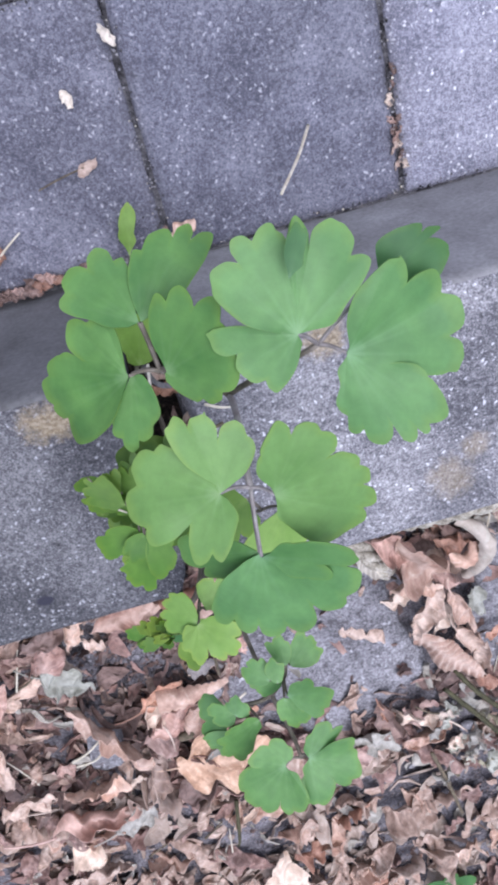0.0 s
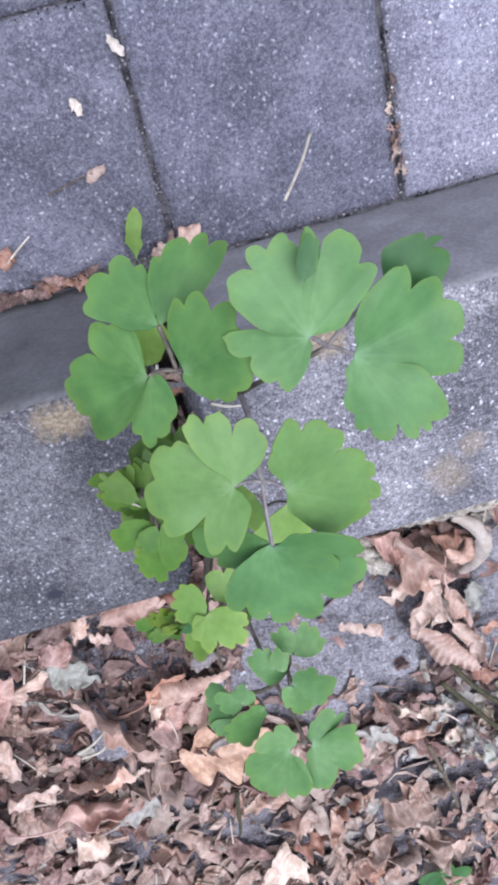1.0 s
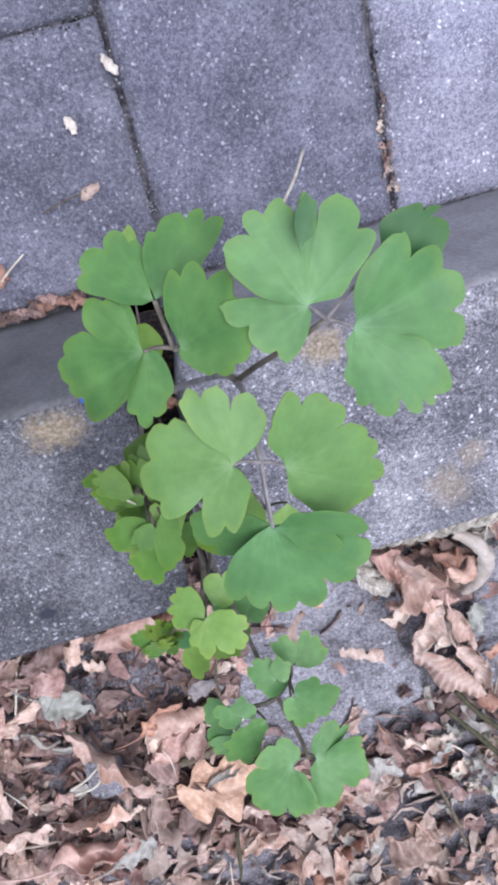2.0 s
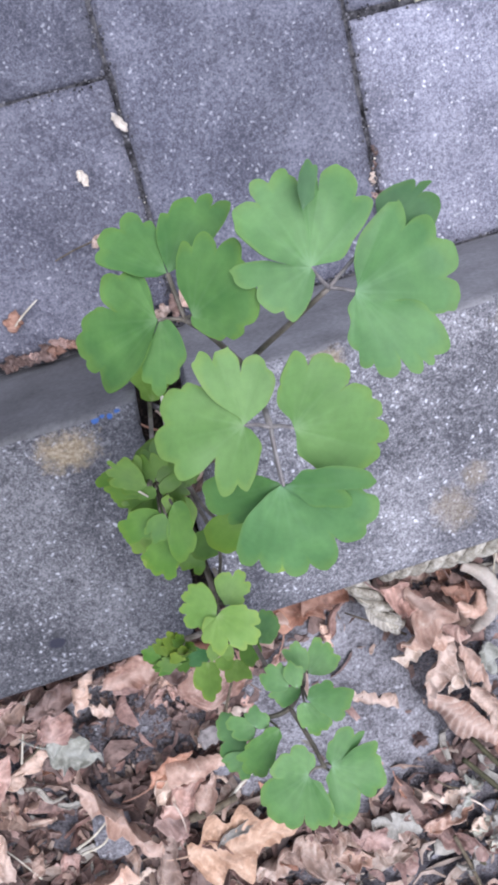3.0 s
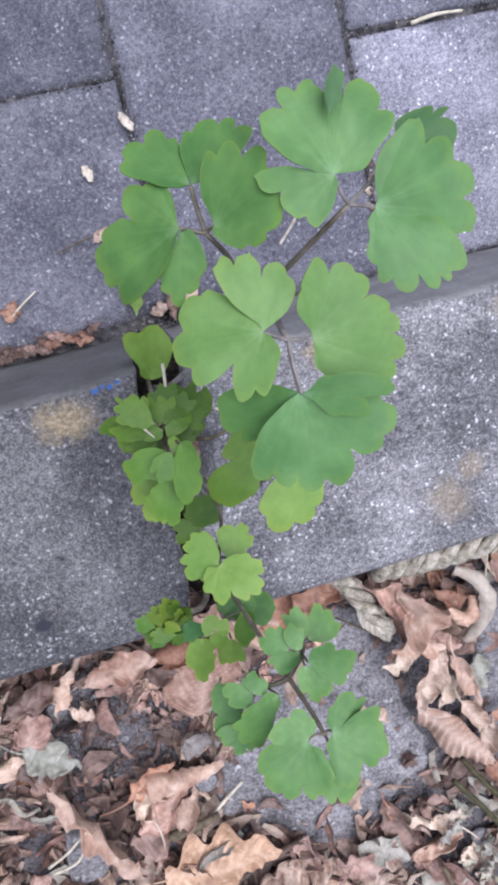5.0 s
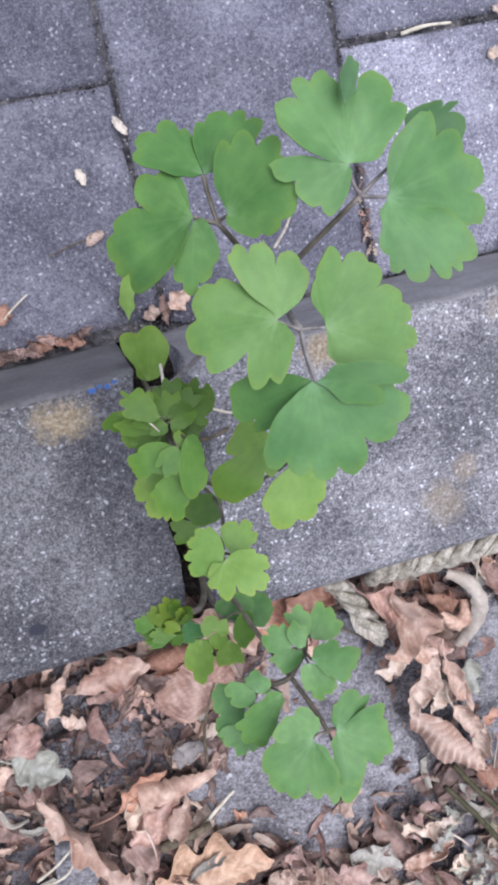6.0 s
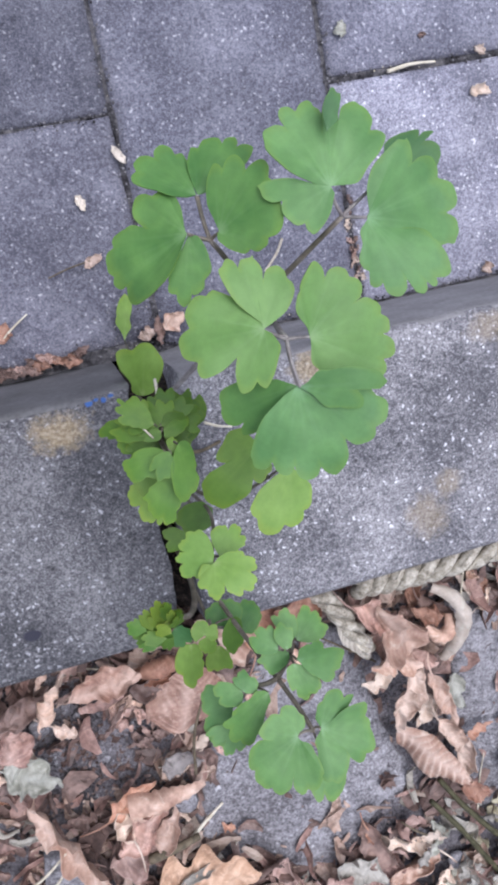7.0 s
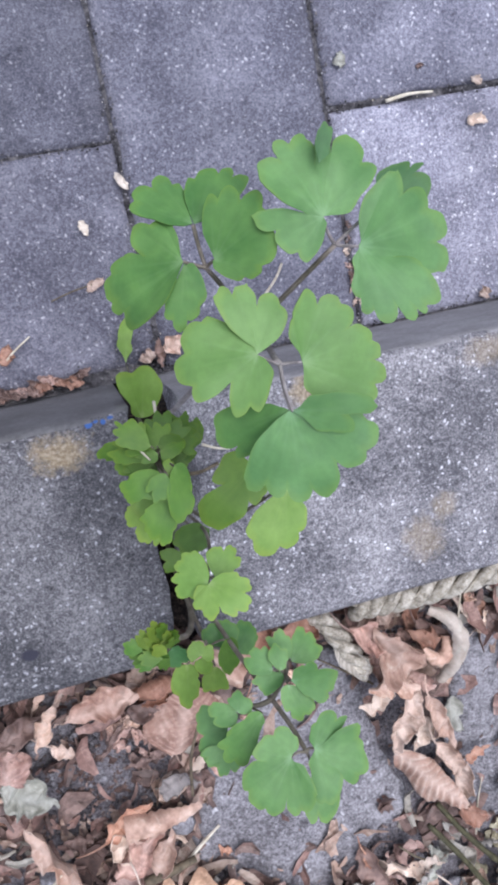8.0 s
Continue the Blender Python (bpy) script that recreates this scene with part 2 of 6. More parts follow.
STALK_PALE.colour(STALK_PALE.ramp(STALK_PALE.noise(240, 4), (0.3, (0.17, 0.155, 0.150)), (0.5, (0.27, 0.245, 0.240)), (0.75, (0.40, 0.385, 0.37))))


def dry(name, *stops, wear=0.62):
    m = Mat(name, 0.52, 0.4)
    sep = m.n.new("ShaderNodeSeparateXYZ")
    m.l.new(m.tc.outputs["Object"], sep.inputs[0])
    rib = m.math("SINE", m.math("MULTIPLY", m.math("ADD", sep.outputs[0], m.math("MULTIPLY", m.math("ABSOLUTE", sep.outputs[1]), -0.8)), 1900.0))
    mid = m.math("ABSOLUTE", sep.outputs[1])
    com = m.n.new("ShaderNodeVectorMath")
    com.operation = "ADD"
    m.l.new(m.tc.outputs["Object"], com.inputs[0])
    m.l.new(m.info.outputs["Random"], com.inputs[1])
    f = m.math("ADD", m.math("MULTIPLY", m.noise(70, 5, 0.65, com.outputs[0]), 0.75), m.math("MULTIPLY", m.noise(500, 3, 0.6, com.outputs[0]), 0.25))
    c = m.ramp(f, *stops)
    c = m.mix(m.ramp(m.noise(110, 5, 0.7, com.outputs[0], 0.8), (0.47, 0.0), (0.62, wear)), c, tuple(x * 0.5 for x in stops[0][1]))
    c = m.mix(m.ramp(m.noise(90, 4, 0.7, com.outputs[0], 1.5), (0.55, 0.0), (0.72, 0.5)), c, (min(stops[-1][1][0] * 1.2, 0.78), stops[-1][1][1] * 1.18, stops[-1][1][2] * 1.15))
    c = m.mix(m.math("MULTIPLY_ADD", rib, 0.04, 0.04), c, tuple(x * 0.45 for x in stops[0][1]))
    vein = m.attribute("vein")
    c = m.mix(m.ramp(vein, (0.0, 0.0), (1.0, 0.42)), c, tuple(min(x * 1.12, 0.8) for x in stops[-1][1]))
    c = m.mix(m.ramp(m.math("MULTIPLY", vein, -1.0), (0.1, 0.0), (1.2, 0.38)), c, stops[0][1])
    c = m.mix(m.ramp(mid, (0.0003, 0.5), (0.0008, 0.0)), c, stops[-1][1])
    c = m.mix(1.0, c, m.ramp(m.info.outputs["Random"], (0.0, (0.7, 0.68, 0.68)), (0.5, (1.0, 1.0, 1.0)), (1.0, (1.2, 1.15, 1.1))), "MULTIPLY")
    m.colour(c)
    m.bump(m.math("ADD", m.math("MULTIPLY", rib, 0.1), m.noise(260, 5, 0.7)), 0.4, 0.0008)
    return m


DRY = {
    "tan": dry("dry_leaf_tan", (0.3, (0.201, 0.125, 0.092)), (0.5, (0.473, 0.336, 0.265)), (0.7, (0.704, 0.575, 0.493))),
    "pink": dry("dry_leaf_rosy", (0.3, (0.128, 0.069, 0.058)), (0.5, (0.359, 0.221, 0.184)), (0.7, (0.630, 0.462, 0.402))),
    "pale": dry("dry_leaf_pale", (0.3, (0.36, 0.27, 0.20)), (0.5, (0.56, 0.445, 0.365)), (0.7, (0.74, 0.635, 0.55)), wear=0.4),
    "orange": dry("dry_leaf_orange", (0.3, (0.17, 0.075, 0.048)), (0.5, (0.36, 0.185, 0.125)), (0.7, (0.54, 0.34, 0.25))),
    "dark": dry("dry_leaf_dark", (0.3, (0.057, 0.036, 0.032)), (0.5, (0.163, 0.106, 0.090)), (0.7, (0.319, 0.224, 0.193))),
    "grey": dry("dry_leaf_grey", (0.3, (0.18, 0.165, 0.14)), (0.5, (0.34, 0.32, 0.28)), (0.7, (0.50, 0.48, 0.44))),
    "rose": dry("dry_leaf_pale_rose", (0.3, (0.30, 0.165, 0.118)), (0.5, (0.54, 0.360, 0.275)), (0.7, (0.76, 0.600, 0.505)), wear=0.4),
    "cream": dry("dry_leaf_cream", (0.3, (0.44, 0.36, 0.28)), (0.5, (0.68, 0.60, 0.51)), (0.7, (0.80, 0.74, 0.66)), wear=0.25),
    "clay": dry("dry_leaf_clay", (0.3, (0.21, 0.108, 0.078)), (0.5, (0.42, 0.252, 0.190)), (0.7, (0.66, 0.490, 0.405)), wear=0.5),
    "oak": dry("dry_leaf_oak", (0.3, (0.29, 0.165, 0.100)), (0.5, (0.49, 0.318, 0.215)), (0.7, (0.66, 0.485, 0.365))),
    "olive": dry("dry_leaf_olive", (0.3, (0.10, 0.09, 0.055)), (0.5, (0.24, 0.22, 0.145)), (0.7, (0.42, 0.40, 0.30))),
    "dun": dry("dry_leaf_dun", (0.3, (0.09, 0.080, 0.078)), (0.5, (0.19, 0.172, 0.168)), (0.7, (0.30, 0.278, 0.27))),
    "white": dry("dry_leaf_whitish", (0.3, (0.24, 0.245, 0.20)), (0.5, (0.37, 0.37, 0.31)), (0.7, (0.54, 0.545, 0.49))),
}
ROPE = Mat("rope_fibre", 0.85, 0.15)
ROPE.colour(ROPE.ramp(ROPE.noise(200, 6, 0.8), (0.34, (0.12, 0.10, 0.075)), (0.5, (0.40, 0.365, 0.30)), (0.64, (0.66, 0.62, 0.545))))
ROPE.bump(ROPE.noise(900, 4, 0.7), 0.7, 0.0008)
TWIG = Mat("twig_bark", 0.8, 0.2)
TWIG.colour(TWIG.ramp(TWIG.noise(300, 4), (0.3, (0.06, 0.05, 0.035)), (0.7, (0.2, 0.16, 0.11))))
STRAW = Mat("straw", 0.6, 0.3)
STRAW.colour(STRAW.ramp(STRAW.noise(200, 4), (0.3, (0.42, 0.36, 0.26)), (0.7, (0.72, 0.68, 0.58))))
MOSS = Mat("green_stem", 0.7, 0.2)
MOSS.colour(MOSS.ramp(MOSS.noise(250, 4), (0.3, (0.030, 0.030, 0.017)), (0.7, (0.095, 0.088, 0.048))))


# ---- mesh helpers ----
def mesh_of(name, bm, *mats, smooth=True):
    me = bpy.data.meshes.new(name)
    bm.normal_update()
    bm.to_mesh(me)
    bm.free()
    for m in mats:
        me.materials.append(m.m)
    if smooth:
        me.polygons.foreach_set("use_smooth", [True] * len(me.polygons))
    return me


def part(name, bm, material, parent, label="", smooth=True):
    ob = new(name, mesh_of(name, bm, material, smooth=smooth))
    ob.parent = parent
    return tagged(ob, label)


def smooth_line(pts, per=6):
    """A Catmull-Rom line through points of any length."""
    p = [np.array(q, float) for q in pts]
    p = [2 * p[0] - p[1], *p, 2 * p[-1] - p[-2]]
    out = []
    for a, b, c, d in zip(p, p[1:], p[2:], p[3:]):
        for k in range(per):
            u = k / per
            out.append(0.5 * (2 * b + (c - a) * u + (2 * a - 5 * b + 4 * c - d) * u * u + (3 * b - a - 3 * c + d) * u**3))
    return [*out, p[-2]]


def tube(bm, line, r0, r1, sides=8, knobs=0.0):
    """A tapered round rod along a line of places, closed at both ends."""
    n, rings, side = len(line), [], Vector((0.31, 0.57, 0.76))
    for i, q in enumerate(line):
        a, b = Vector(line[max(i - 1, 0)]), Vector(line[min(i + 1, n - 1)])
        d = (b - a).normalized()
        u = (side - d * side.dot(d)).normalized()
        v = d.cross(u)
        side = u
        r = r0 + (r1 - r0) * i / (n - 1)
        r *= 1 + knobs * (noise.noise(Vector(q) * 300) if knobs else 0)
        rings.append([bm.verts.new(Vector(q) + r * (math.cos(2 * math.pi * k / sides) * u + math.sin(2 * math.pi * k / sides) * v)) for k in range(sides)])
    for a, b in zip(rings, rings[1:]):
        for k in range(sides):
            bm.faces.new((a[k], a[(k + 1) % sides], b[(k + 1) % sides], b[k]))
    bm.faces.new(rings[0][::-1])
    bm.faces.new(rings[-1])
    return bm


def sheet(bm, grid):
    """Faces over a grid of vertices (rows of equal length)."""
    for a, b in zip(grid, grid[1:]):
        for k in range(len(a) - 1):
            bm.faces.new((a[k], a[k + 1], b[k + 1], b[k]))


def block(bm, x0, x1, y0, y1, z0, z1, bevel=0.003, segs=2):
    m = Matrix.Translation(((x0 + x1) / 2, (y0 + y1) / 2, (z0 + z1) / 2)) @ Matrix.Diagonal((x1 - x0, y1 - y0, z1 - z0, 1))
    made = bmesh.ops.create_cube(bm, size=1, matrix=m)
    edges = list({e for v in made["verts"] for e in v.link_edges})
    bmesh.ops.bevel(bm, geom=edges, offset=bevel, segments=segs, profile=0.6, affect="EDGES")


# ---- ground, paving and kerb ----
KERB_TOP, SOIL_Z = 0.0971, 0.046


def spaced(lo, hi, step, far):
    """Places with an even step from lo to hi, and ever wider ones out to far on both sides."""
    mid = list(np.arange(lo, hi + step / 2, step))
    out = [0.02, 0.06, 0.2, 0.6, 2, 6, 20, far]
    return [lo - d for d in reversed(out)] + mid + [hi + d for d in out]


def soil_height(x, y):
    p = Vector((x, y, 0))
    near = max(0.0, 1 - max(abs(x) - 0.3, -0.55 - y, 0) / 0.5)
    return SOIL_Z + near * (0.006 * noise.noise(p * 18) + 0.003 * noise.noise(p * 60) + 0.0012 * noise.noise(p * 190))


bm = bmesh.new()
gx, gy = spaced(-0.27, 0.27, 0.0045, 80), [y for y in spaced(-0.50, -0.104, 0.0045, 80) if y <= -0.102]
sheet(bm, [[bm.verts.new((x, y, soil_height(x, y))) for x in gx] for y in gy])
ground = new("ground", mesh_of("ground", bm, SOIL))
tagged(ground, "dark crumbly garden soil under dry leaves beside the kerb", "ground", kind="structure")

bm = bmesh.new()
gy = [y for y in spaced(0.0, 0.4, 0.005, 80) if y >= -0.001]
gx = spaced(-0.3, 0.3, 0.005, 80)
sheet(bm, [[bm.verts.new((x, y, -0.0027 + 0.0009 * noise.noise(Vector((x, y, 0)) * 70) - (0.004 if x < -0.035 and y < 0.009 else 0))) for x in gx] for y in gy])
pavement = new("pavement", mesh_of("pavement", bm, SAND))
tagged(pavement, "grey concrete block paving with dirt-filled joints", "pavement", kind="structure")


def kerb_mesh(x0, x1, seed, chip=0):
    """A kerb stone with a rough top, worn arrises and a smooth cement skin on its sides; chip: whether the first end is broken away on the paving side."""
    bm = bmesh.new()
    near = [x for x in np.arange(-0.24, 0.28, 0.004) if x0 + 0.003 < x < x1 - 0.003]
    xs = [x0, *([x0 + 0.002] if near and near[0] - x0 < 0.1 else []), *near, x1] if near else list(np.linspace(x0, x1, 6))
    prof = [(-0.1, -0.12), (-0.1, 0.03), (-0.1, 0.07), (-0.1, 0.088), (-0.0995, 0.0935), (-0.0975, 0.0960), (-0.094, KERB_TOP)]
    prof += [(y, KERB_TOP) for y in np.arange(-0.09, -0.006, 0.004)]
    prof += [(-0.004, KERB_TOP), (-0.0018, 0.0963), (-0.0006, 0.0945), (0.0, 0.091), (0.0, 0.07), (0.0, 0.04), (0.0, 0.01), (0.0, -0.12)]
    rows = []
    for x in xs:
        row = []
        for y, z in prof:
            p = Vector((x * 1.0, y, z + seed))
            wear = 0.0012 * noise.noise(p * 55) + 0.0006 * noise.noise(p * 210)
            top = z > 0.09
            dy, dz = (0.6 * wear if abs(y + 0.05) > 0.045 else 0), (wear if top else 0)
            xx = x + (0.0022 * noise.noise(Vector((y, z, seed)) * 45) + 0.0008 * noise.noise(Vector((y, z, seed)) * 170) if x in (x0, x1) else 0)
            if x == x1 and abs(x1 + 0.0215) < 0.001:
                xx -= 0.006 * max(0, (-0.082 - y) / 0.018) ** 2 + 0.0015 * (z > 0.094)
            if chip:
                reach = max(0, 1 - (x - x0) / 0.024)
                xx += 0.0110 * reach * max(0, min(1, (y + 0.066 + 0.012 * noise.noise(Vector((y, z, 4)) * 60)) / 0.030))
                dz -= 0.004 * reach**2 * max(0, 1 + y / 0.03)
            row.append(bm.verts.new((xx, y + dy, z + dz)))
        rows.append(row)
    sheet(bm, rows)
    for row in (rows[0], rows[-1]):
        mid = [bm.verts.new((row[0].co.x, -0.05, z)) for z in (-0.12, 0.08)]
        loop = row if row is rows[0] else row[::-1]
        hub = bm.verts.new((row[0].co.x, -0.05, 0.03))
        for a, b in zip(loop, loop[1:]):
            bm.faces.new((b, a, hub))
        for v in mid:
            bm.verts.remove(v)
    bmesh.ops.recalc_face_normals(bm, faces=bm.faces)
    for f in bm.faces:
        c = f.calc_center_median()
        f.material_index = 1 if (c.y > -0.0016 and c.z < 0.0955) else 0
    return mesh_of("kerb_stone", bm, KERB, FACE)


stones = [(-1.023, -0.0215, 0), (-0.0135, 0.985, 1)]
for k in range(5):
    stones += [(-2.0315 - 1.0085 * k, -1.0315 - 1.0085 * k, 0), (0.993 + 1.0085 * k, 1.993 + 1.0085 * k, 0)]
stones += [(-80.0, -6.074, 0), (6.036, 80.0, 0)]
for x0, x1, chip in stones:
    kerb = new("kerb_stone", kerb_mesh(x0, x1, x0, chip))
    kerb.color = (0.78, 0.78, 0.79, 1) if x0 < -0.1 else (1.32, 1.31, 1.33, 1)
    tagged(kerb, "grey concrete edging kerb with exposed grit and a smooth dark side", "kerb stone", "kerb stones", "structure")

bm = bmesh.new()
gy = np.arange(-0.106, 0.0005, 0.003)
sheet(bm, [[bm.verts.new((x, y, 0.056 - 0.052 * max(0, min(1, (y + 0.008) / 0.012)) + 0.005 * noise.noise(Vector((x, y, 3)) * 120))) for x in np.arange(-0.0255, 0.0005, 0.002)] for y in gy])
crevice = new("crevice_soil", mesh_of("crevice_soil", bm, DARK_SOIL))
tagged(crevice, "dark soil and crumbs filling the joint between kerb stones", "soil", kind="structure")


# ---- the columbine ----
def thicken(bm, thick):
    """Turns an open sheet into a thin closed one by adding an underside and a rim."""
    bm.normal_update()
    faces, rim = list(bm.faces), [e for e in bm.edges if len(e.link_faces) == 1]
    under = {}
    for v in list(bm.verts):
        under[v] = bm.verts.new(v.co - v.normal * thick)
        for layer in bm.verts.layers.float.values():
            under[v][layer] = v[layer]
    walls = [(e.link_loops[0].vert, e.link_loops[0].link_loop_next.vert) for e in rim]
    for e in rim:
        e.smooth = False
    for f in faces:
        bm.faces.new([under[v] for v in reversed(f.verts)])
    for p, q in walls:
        bm.faces.new((q, p, under[p], under[q]))


def leaflet_mesh(teeth, cup, seed):
    """A fan-shaped leaflet whose base is the origin. teeth: round teeth side by side, each a run of (degrees, mm)
    over its tip to the notch after it; a deep notch parts two lobes, whose sides swell past it and lap over one another."""
    rnd = random.Random(seed)
    bm, nr = bmesh.new(), 12
    flow = [rnd.uniform(-1, 1) for _ in range(8)]
    tips = [max(r for _, r in t[1 if i == 0 else 0:]) for i, t in enumerate(teeth)]
    size = max(tips) * 0.001
    lobes, run, dent = [[]], teeth[0][0], (0.935 if size > 0.012 else 0.89)
    first, whole = teeth[0][0][0], max(teeth[-1][-1][0] - teeth[0][0][0], 20)
    for i, t in enumerate(teeth):
        own, end = t[1 if i == 0 else 0:-1], t[-1]
        parts = i < len(teeth) - 1 and end[1] < 0.74 * min(tips[i], tips[i + 1])
        end = end if parts or i == len(teeth) - 1 else (end[0], end[1] * dent)
        lobes[-1].append((run, *own, end))
        run = end
        if parts:
            lobes.append([])
    rib, rim = bm.verts.layers.float.new("rib"), bm.verts.layers.float.new("rim")
    for n, lobe in enumerate(lobes):
        (lo, rlo), (hi, rhi) = lobe[0][0], lobe[-1][-1]
        depth = [rlo if n else 0.0, rhi if n < len(lobes) - 1 else 0.0]
        edge = []
        for tooth in lobe:
            flat = [Vector((r * math.cos(radians(a)), r * math.sin(radians(a)), 0)) for a, r in tooth]
            full = [flat[0]]
            for p, q in zip(flat, flat[1:]):
                d = q - p
                out = Vector((d.y, -d.x, 0))
                ends = (p is flat[0]) + (q is flat[-1])
                full += [(p + q) / 2 + out * (0.2 if ends and d.length < 0.4 * size * 1000 else 0.10 if ends else 0.06), q]
            line = smooth_line([tuple(p) for p in full], 5 if size > 0.014 else 8)
            tip = max(line, key=lambda q: q[0] ** 2 + q[1] ** 2)
            tip = math.degrees(math.atan2(tip[1], tip[0]))
            edge += [(p, tip) for p in (line if tooth is lobe[0] else line[1:])]
        mid, half = (lo + hi) / 2, max((hi - lo) / 2, 8)
        ring = []
        for p, tip in edge:
            a = math.degrees(math.atan2(p[1], p[0]))
            a += 360 * round((mid - a) / 360)
            if ring and lo < a < hi and a <= ring[-1][1] + 0.2 and ring[-1][1] > lo:
                continue
            ring.append([math.hypot(p[0], p[1]), a, min(max(a, lo), hi), tip, p])
        for k in range(1, len(ring)):
            ring[k][2] = max(ring[k][2], ring[k - 1][2] + 0.25)
        ring[-1][2] = min(ring[-1][2], hi)
        for k in range(len(ring) - 2, -1, -1):
            ring[k][2] = min(ring[k][2], ring[k + 1][2] - 0.25)
        rows, walked, before = [], 0.0, ring[0][4]
        for k, (r, a, inner, tip, p) in enumerate(ring):
            walked += math.hypot(p[0] - before[0], p[1] - before[1])
            before = p
            if lo < a < hi:
                a = inner
            tip += 360 * round((mid - tip) / 360)
            r *= 1 + 0.012 * noise.noise(Vector((a * 0.16, seed, n)))
            if size < 0.0140:
                r *= 1 - 0.055 * (1 - abs(math.sin(math.pi * walked / (0.24 * size * 1000 + 0.6))) ** 0.8)
            f = max(-1.15, min(1.15, (a - mid) / half))
            deep = depth[0] * max(0, -f) + depth[1] * max(0, f)
            row = []
            for j in range(nr + 1):
                u = j / nr
                g = max(0, min(1, (u - 0.35) / 0.65))
                t = radians(inner + (a - inner) * g * g * (3 - 2 * g))
                d = r * 0.001 * u
                q = Vector((d * math.cos(t), d * math.sin(t), 0))
                s = d / size
                past = max(0, d * 1000 - deep) / (size * 1000)
                ft = max(-1, min(1, (math.degrees(t) - mid) / half))
                z = cup * d * d / 0.02
                if len(lobes) > 1:
                    z += size * (0.16 * past * ft * abs(ft) + 0.05 * past * abs(ft) + 0.06 * past * math.sin(2.4 * n + 6 * flow[3]))
                z += 0.09 * d * (abs(2 * (math.degrees(t) - first) / whole - 1) ** 1.5 - 0.4) * flow[0] * s
                z += 0.07 * d * s * math.sin(2.1 * t + 6 * flow[1]) * flow[2] + 0.025 * d * s * s * math.sin(6 * t + 6 * flow[4])
                z += 0.07 * d * noise.noise(q * 90 + Vector((seed * 3.7, 0, 0))) - 0.10 * d * max(0, s - 0.6) * (1 + flow[5])
                v = bm.verts.new((q.x, q.y, z))
                v[rib] = min(d * abs(math.sin(t - radians(tip))), d * abs(math.sin(t - radians(mid)))) * 1000
                v[rim] = u
                row.append(v)
            rows.append(row)
        sheet(bm, rows)
    bmesh.ops.remove_doubles(bm, verts=bm.verts, dist=0.00002)
    bmesh.ops.dissolve_degenerate(bm, edges=bm.edges, dist=0.000005)
    for f in bm.faces:
        f.normal_update()
    turned = [f for f in bm.faces if f.normal.z < 0]
    bmesh.ops.reverse_faces(bm, faces=turned)
    thicken(bm, 0.0002)
    return bm


def round_teeth(lobes, seed):
    """Breaks two or three broad lobes (angle, half width, length in mm) into round teeth, for leaflet_mesh."""
    rnd = random.Random(seed)
    lobes = sorted(lobes)
    flare = 12 if len(lobes) > 1 else 26
    edge = [lobes[0][0] - lobes[0][1] - flare, *[(p[0] + p[1] + q[0] - q[1]) / 2 for p, q in zip(lobes, lobes[1:])], lobes[-1][0] + lobes[-1][1] + flare]
    teeth, low = [], 0.6 * lobes[0][2]
    for i, (_, _, long) in enumerate(lobes):
        wide = max(edge[i + 1] - edge[i], 12)
        n = 2 if wide > 40 else 1
        for k in range(n):
            a, b = edge[i] + wide * k / n, edge[i] + wide * (k + 1) / n
            tall = long * rnd.uniform(0.96, 1.03)
            last = i == len(lobes) - 1 and k == n - 1
            high = long * (rnd.uniform(0.88, 0.93) if k < n - 1 else 0.6 if last else rnd.uniform(0.74, 0.84))
            teeth.append((*(() if teeth else ((a, low),)), ((a + b) / 2 + rnd.uniform(-3, 3), tall), (b, high)))
    return teeth


plant = new("columbine_plant")
plant.location = (-0.0175, -0.03, 0.066)
tagged(plant, "green columbine with lobed leaves growing from the kerb joint", "plant")
back = Matrix.Translation(plant.location).inverted()
KINDS = {"n": "fresh yellow-green crinkled leaflet", "a": "mid-green lobed leaflet", "b": "grass-green lobed leaflet", "d": "blue-green shaded leaflet", "g": "soft green small leaflet",
         "w": "blue-green leaflet with shade in its colour", "e": "fresh green scalloped leaflet", "c": "light green lobed leaflet", "m": "bright yellow-green lobed leaflet", "y": "young yellow-green leaflet", "o": "olive-green crumpled leaflet"}
HUB, STALK_OF, GROWN = {}, {}, []


def stalk(key, thick, *lines):
    """A leaf stalk from the joint of the kerb up to where its leaflets part; the first line's end is that place."""
    bm = bmesh.new()
    for line in lines:
        tube(bm, [tuple(p) for p in smooth_line(line)], thick, thick * 0.75)
    bm.transform(back)
    HUB[key] = lines[0][-1]
    STALK_OF[key] = part("leaf_stalk", bm, STALK_PALE if key == "C" else STALK, plant, "thin downy grey-lilac stalk" if key == "C" else "thin brownish green stalk")


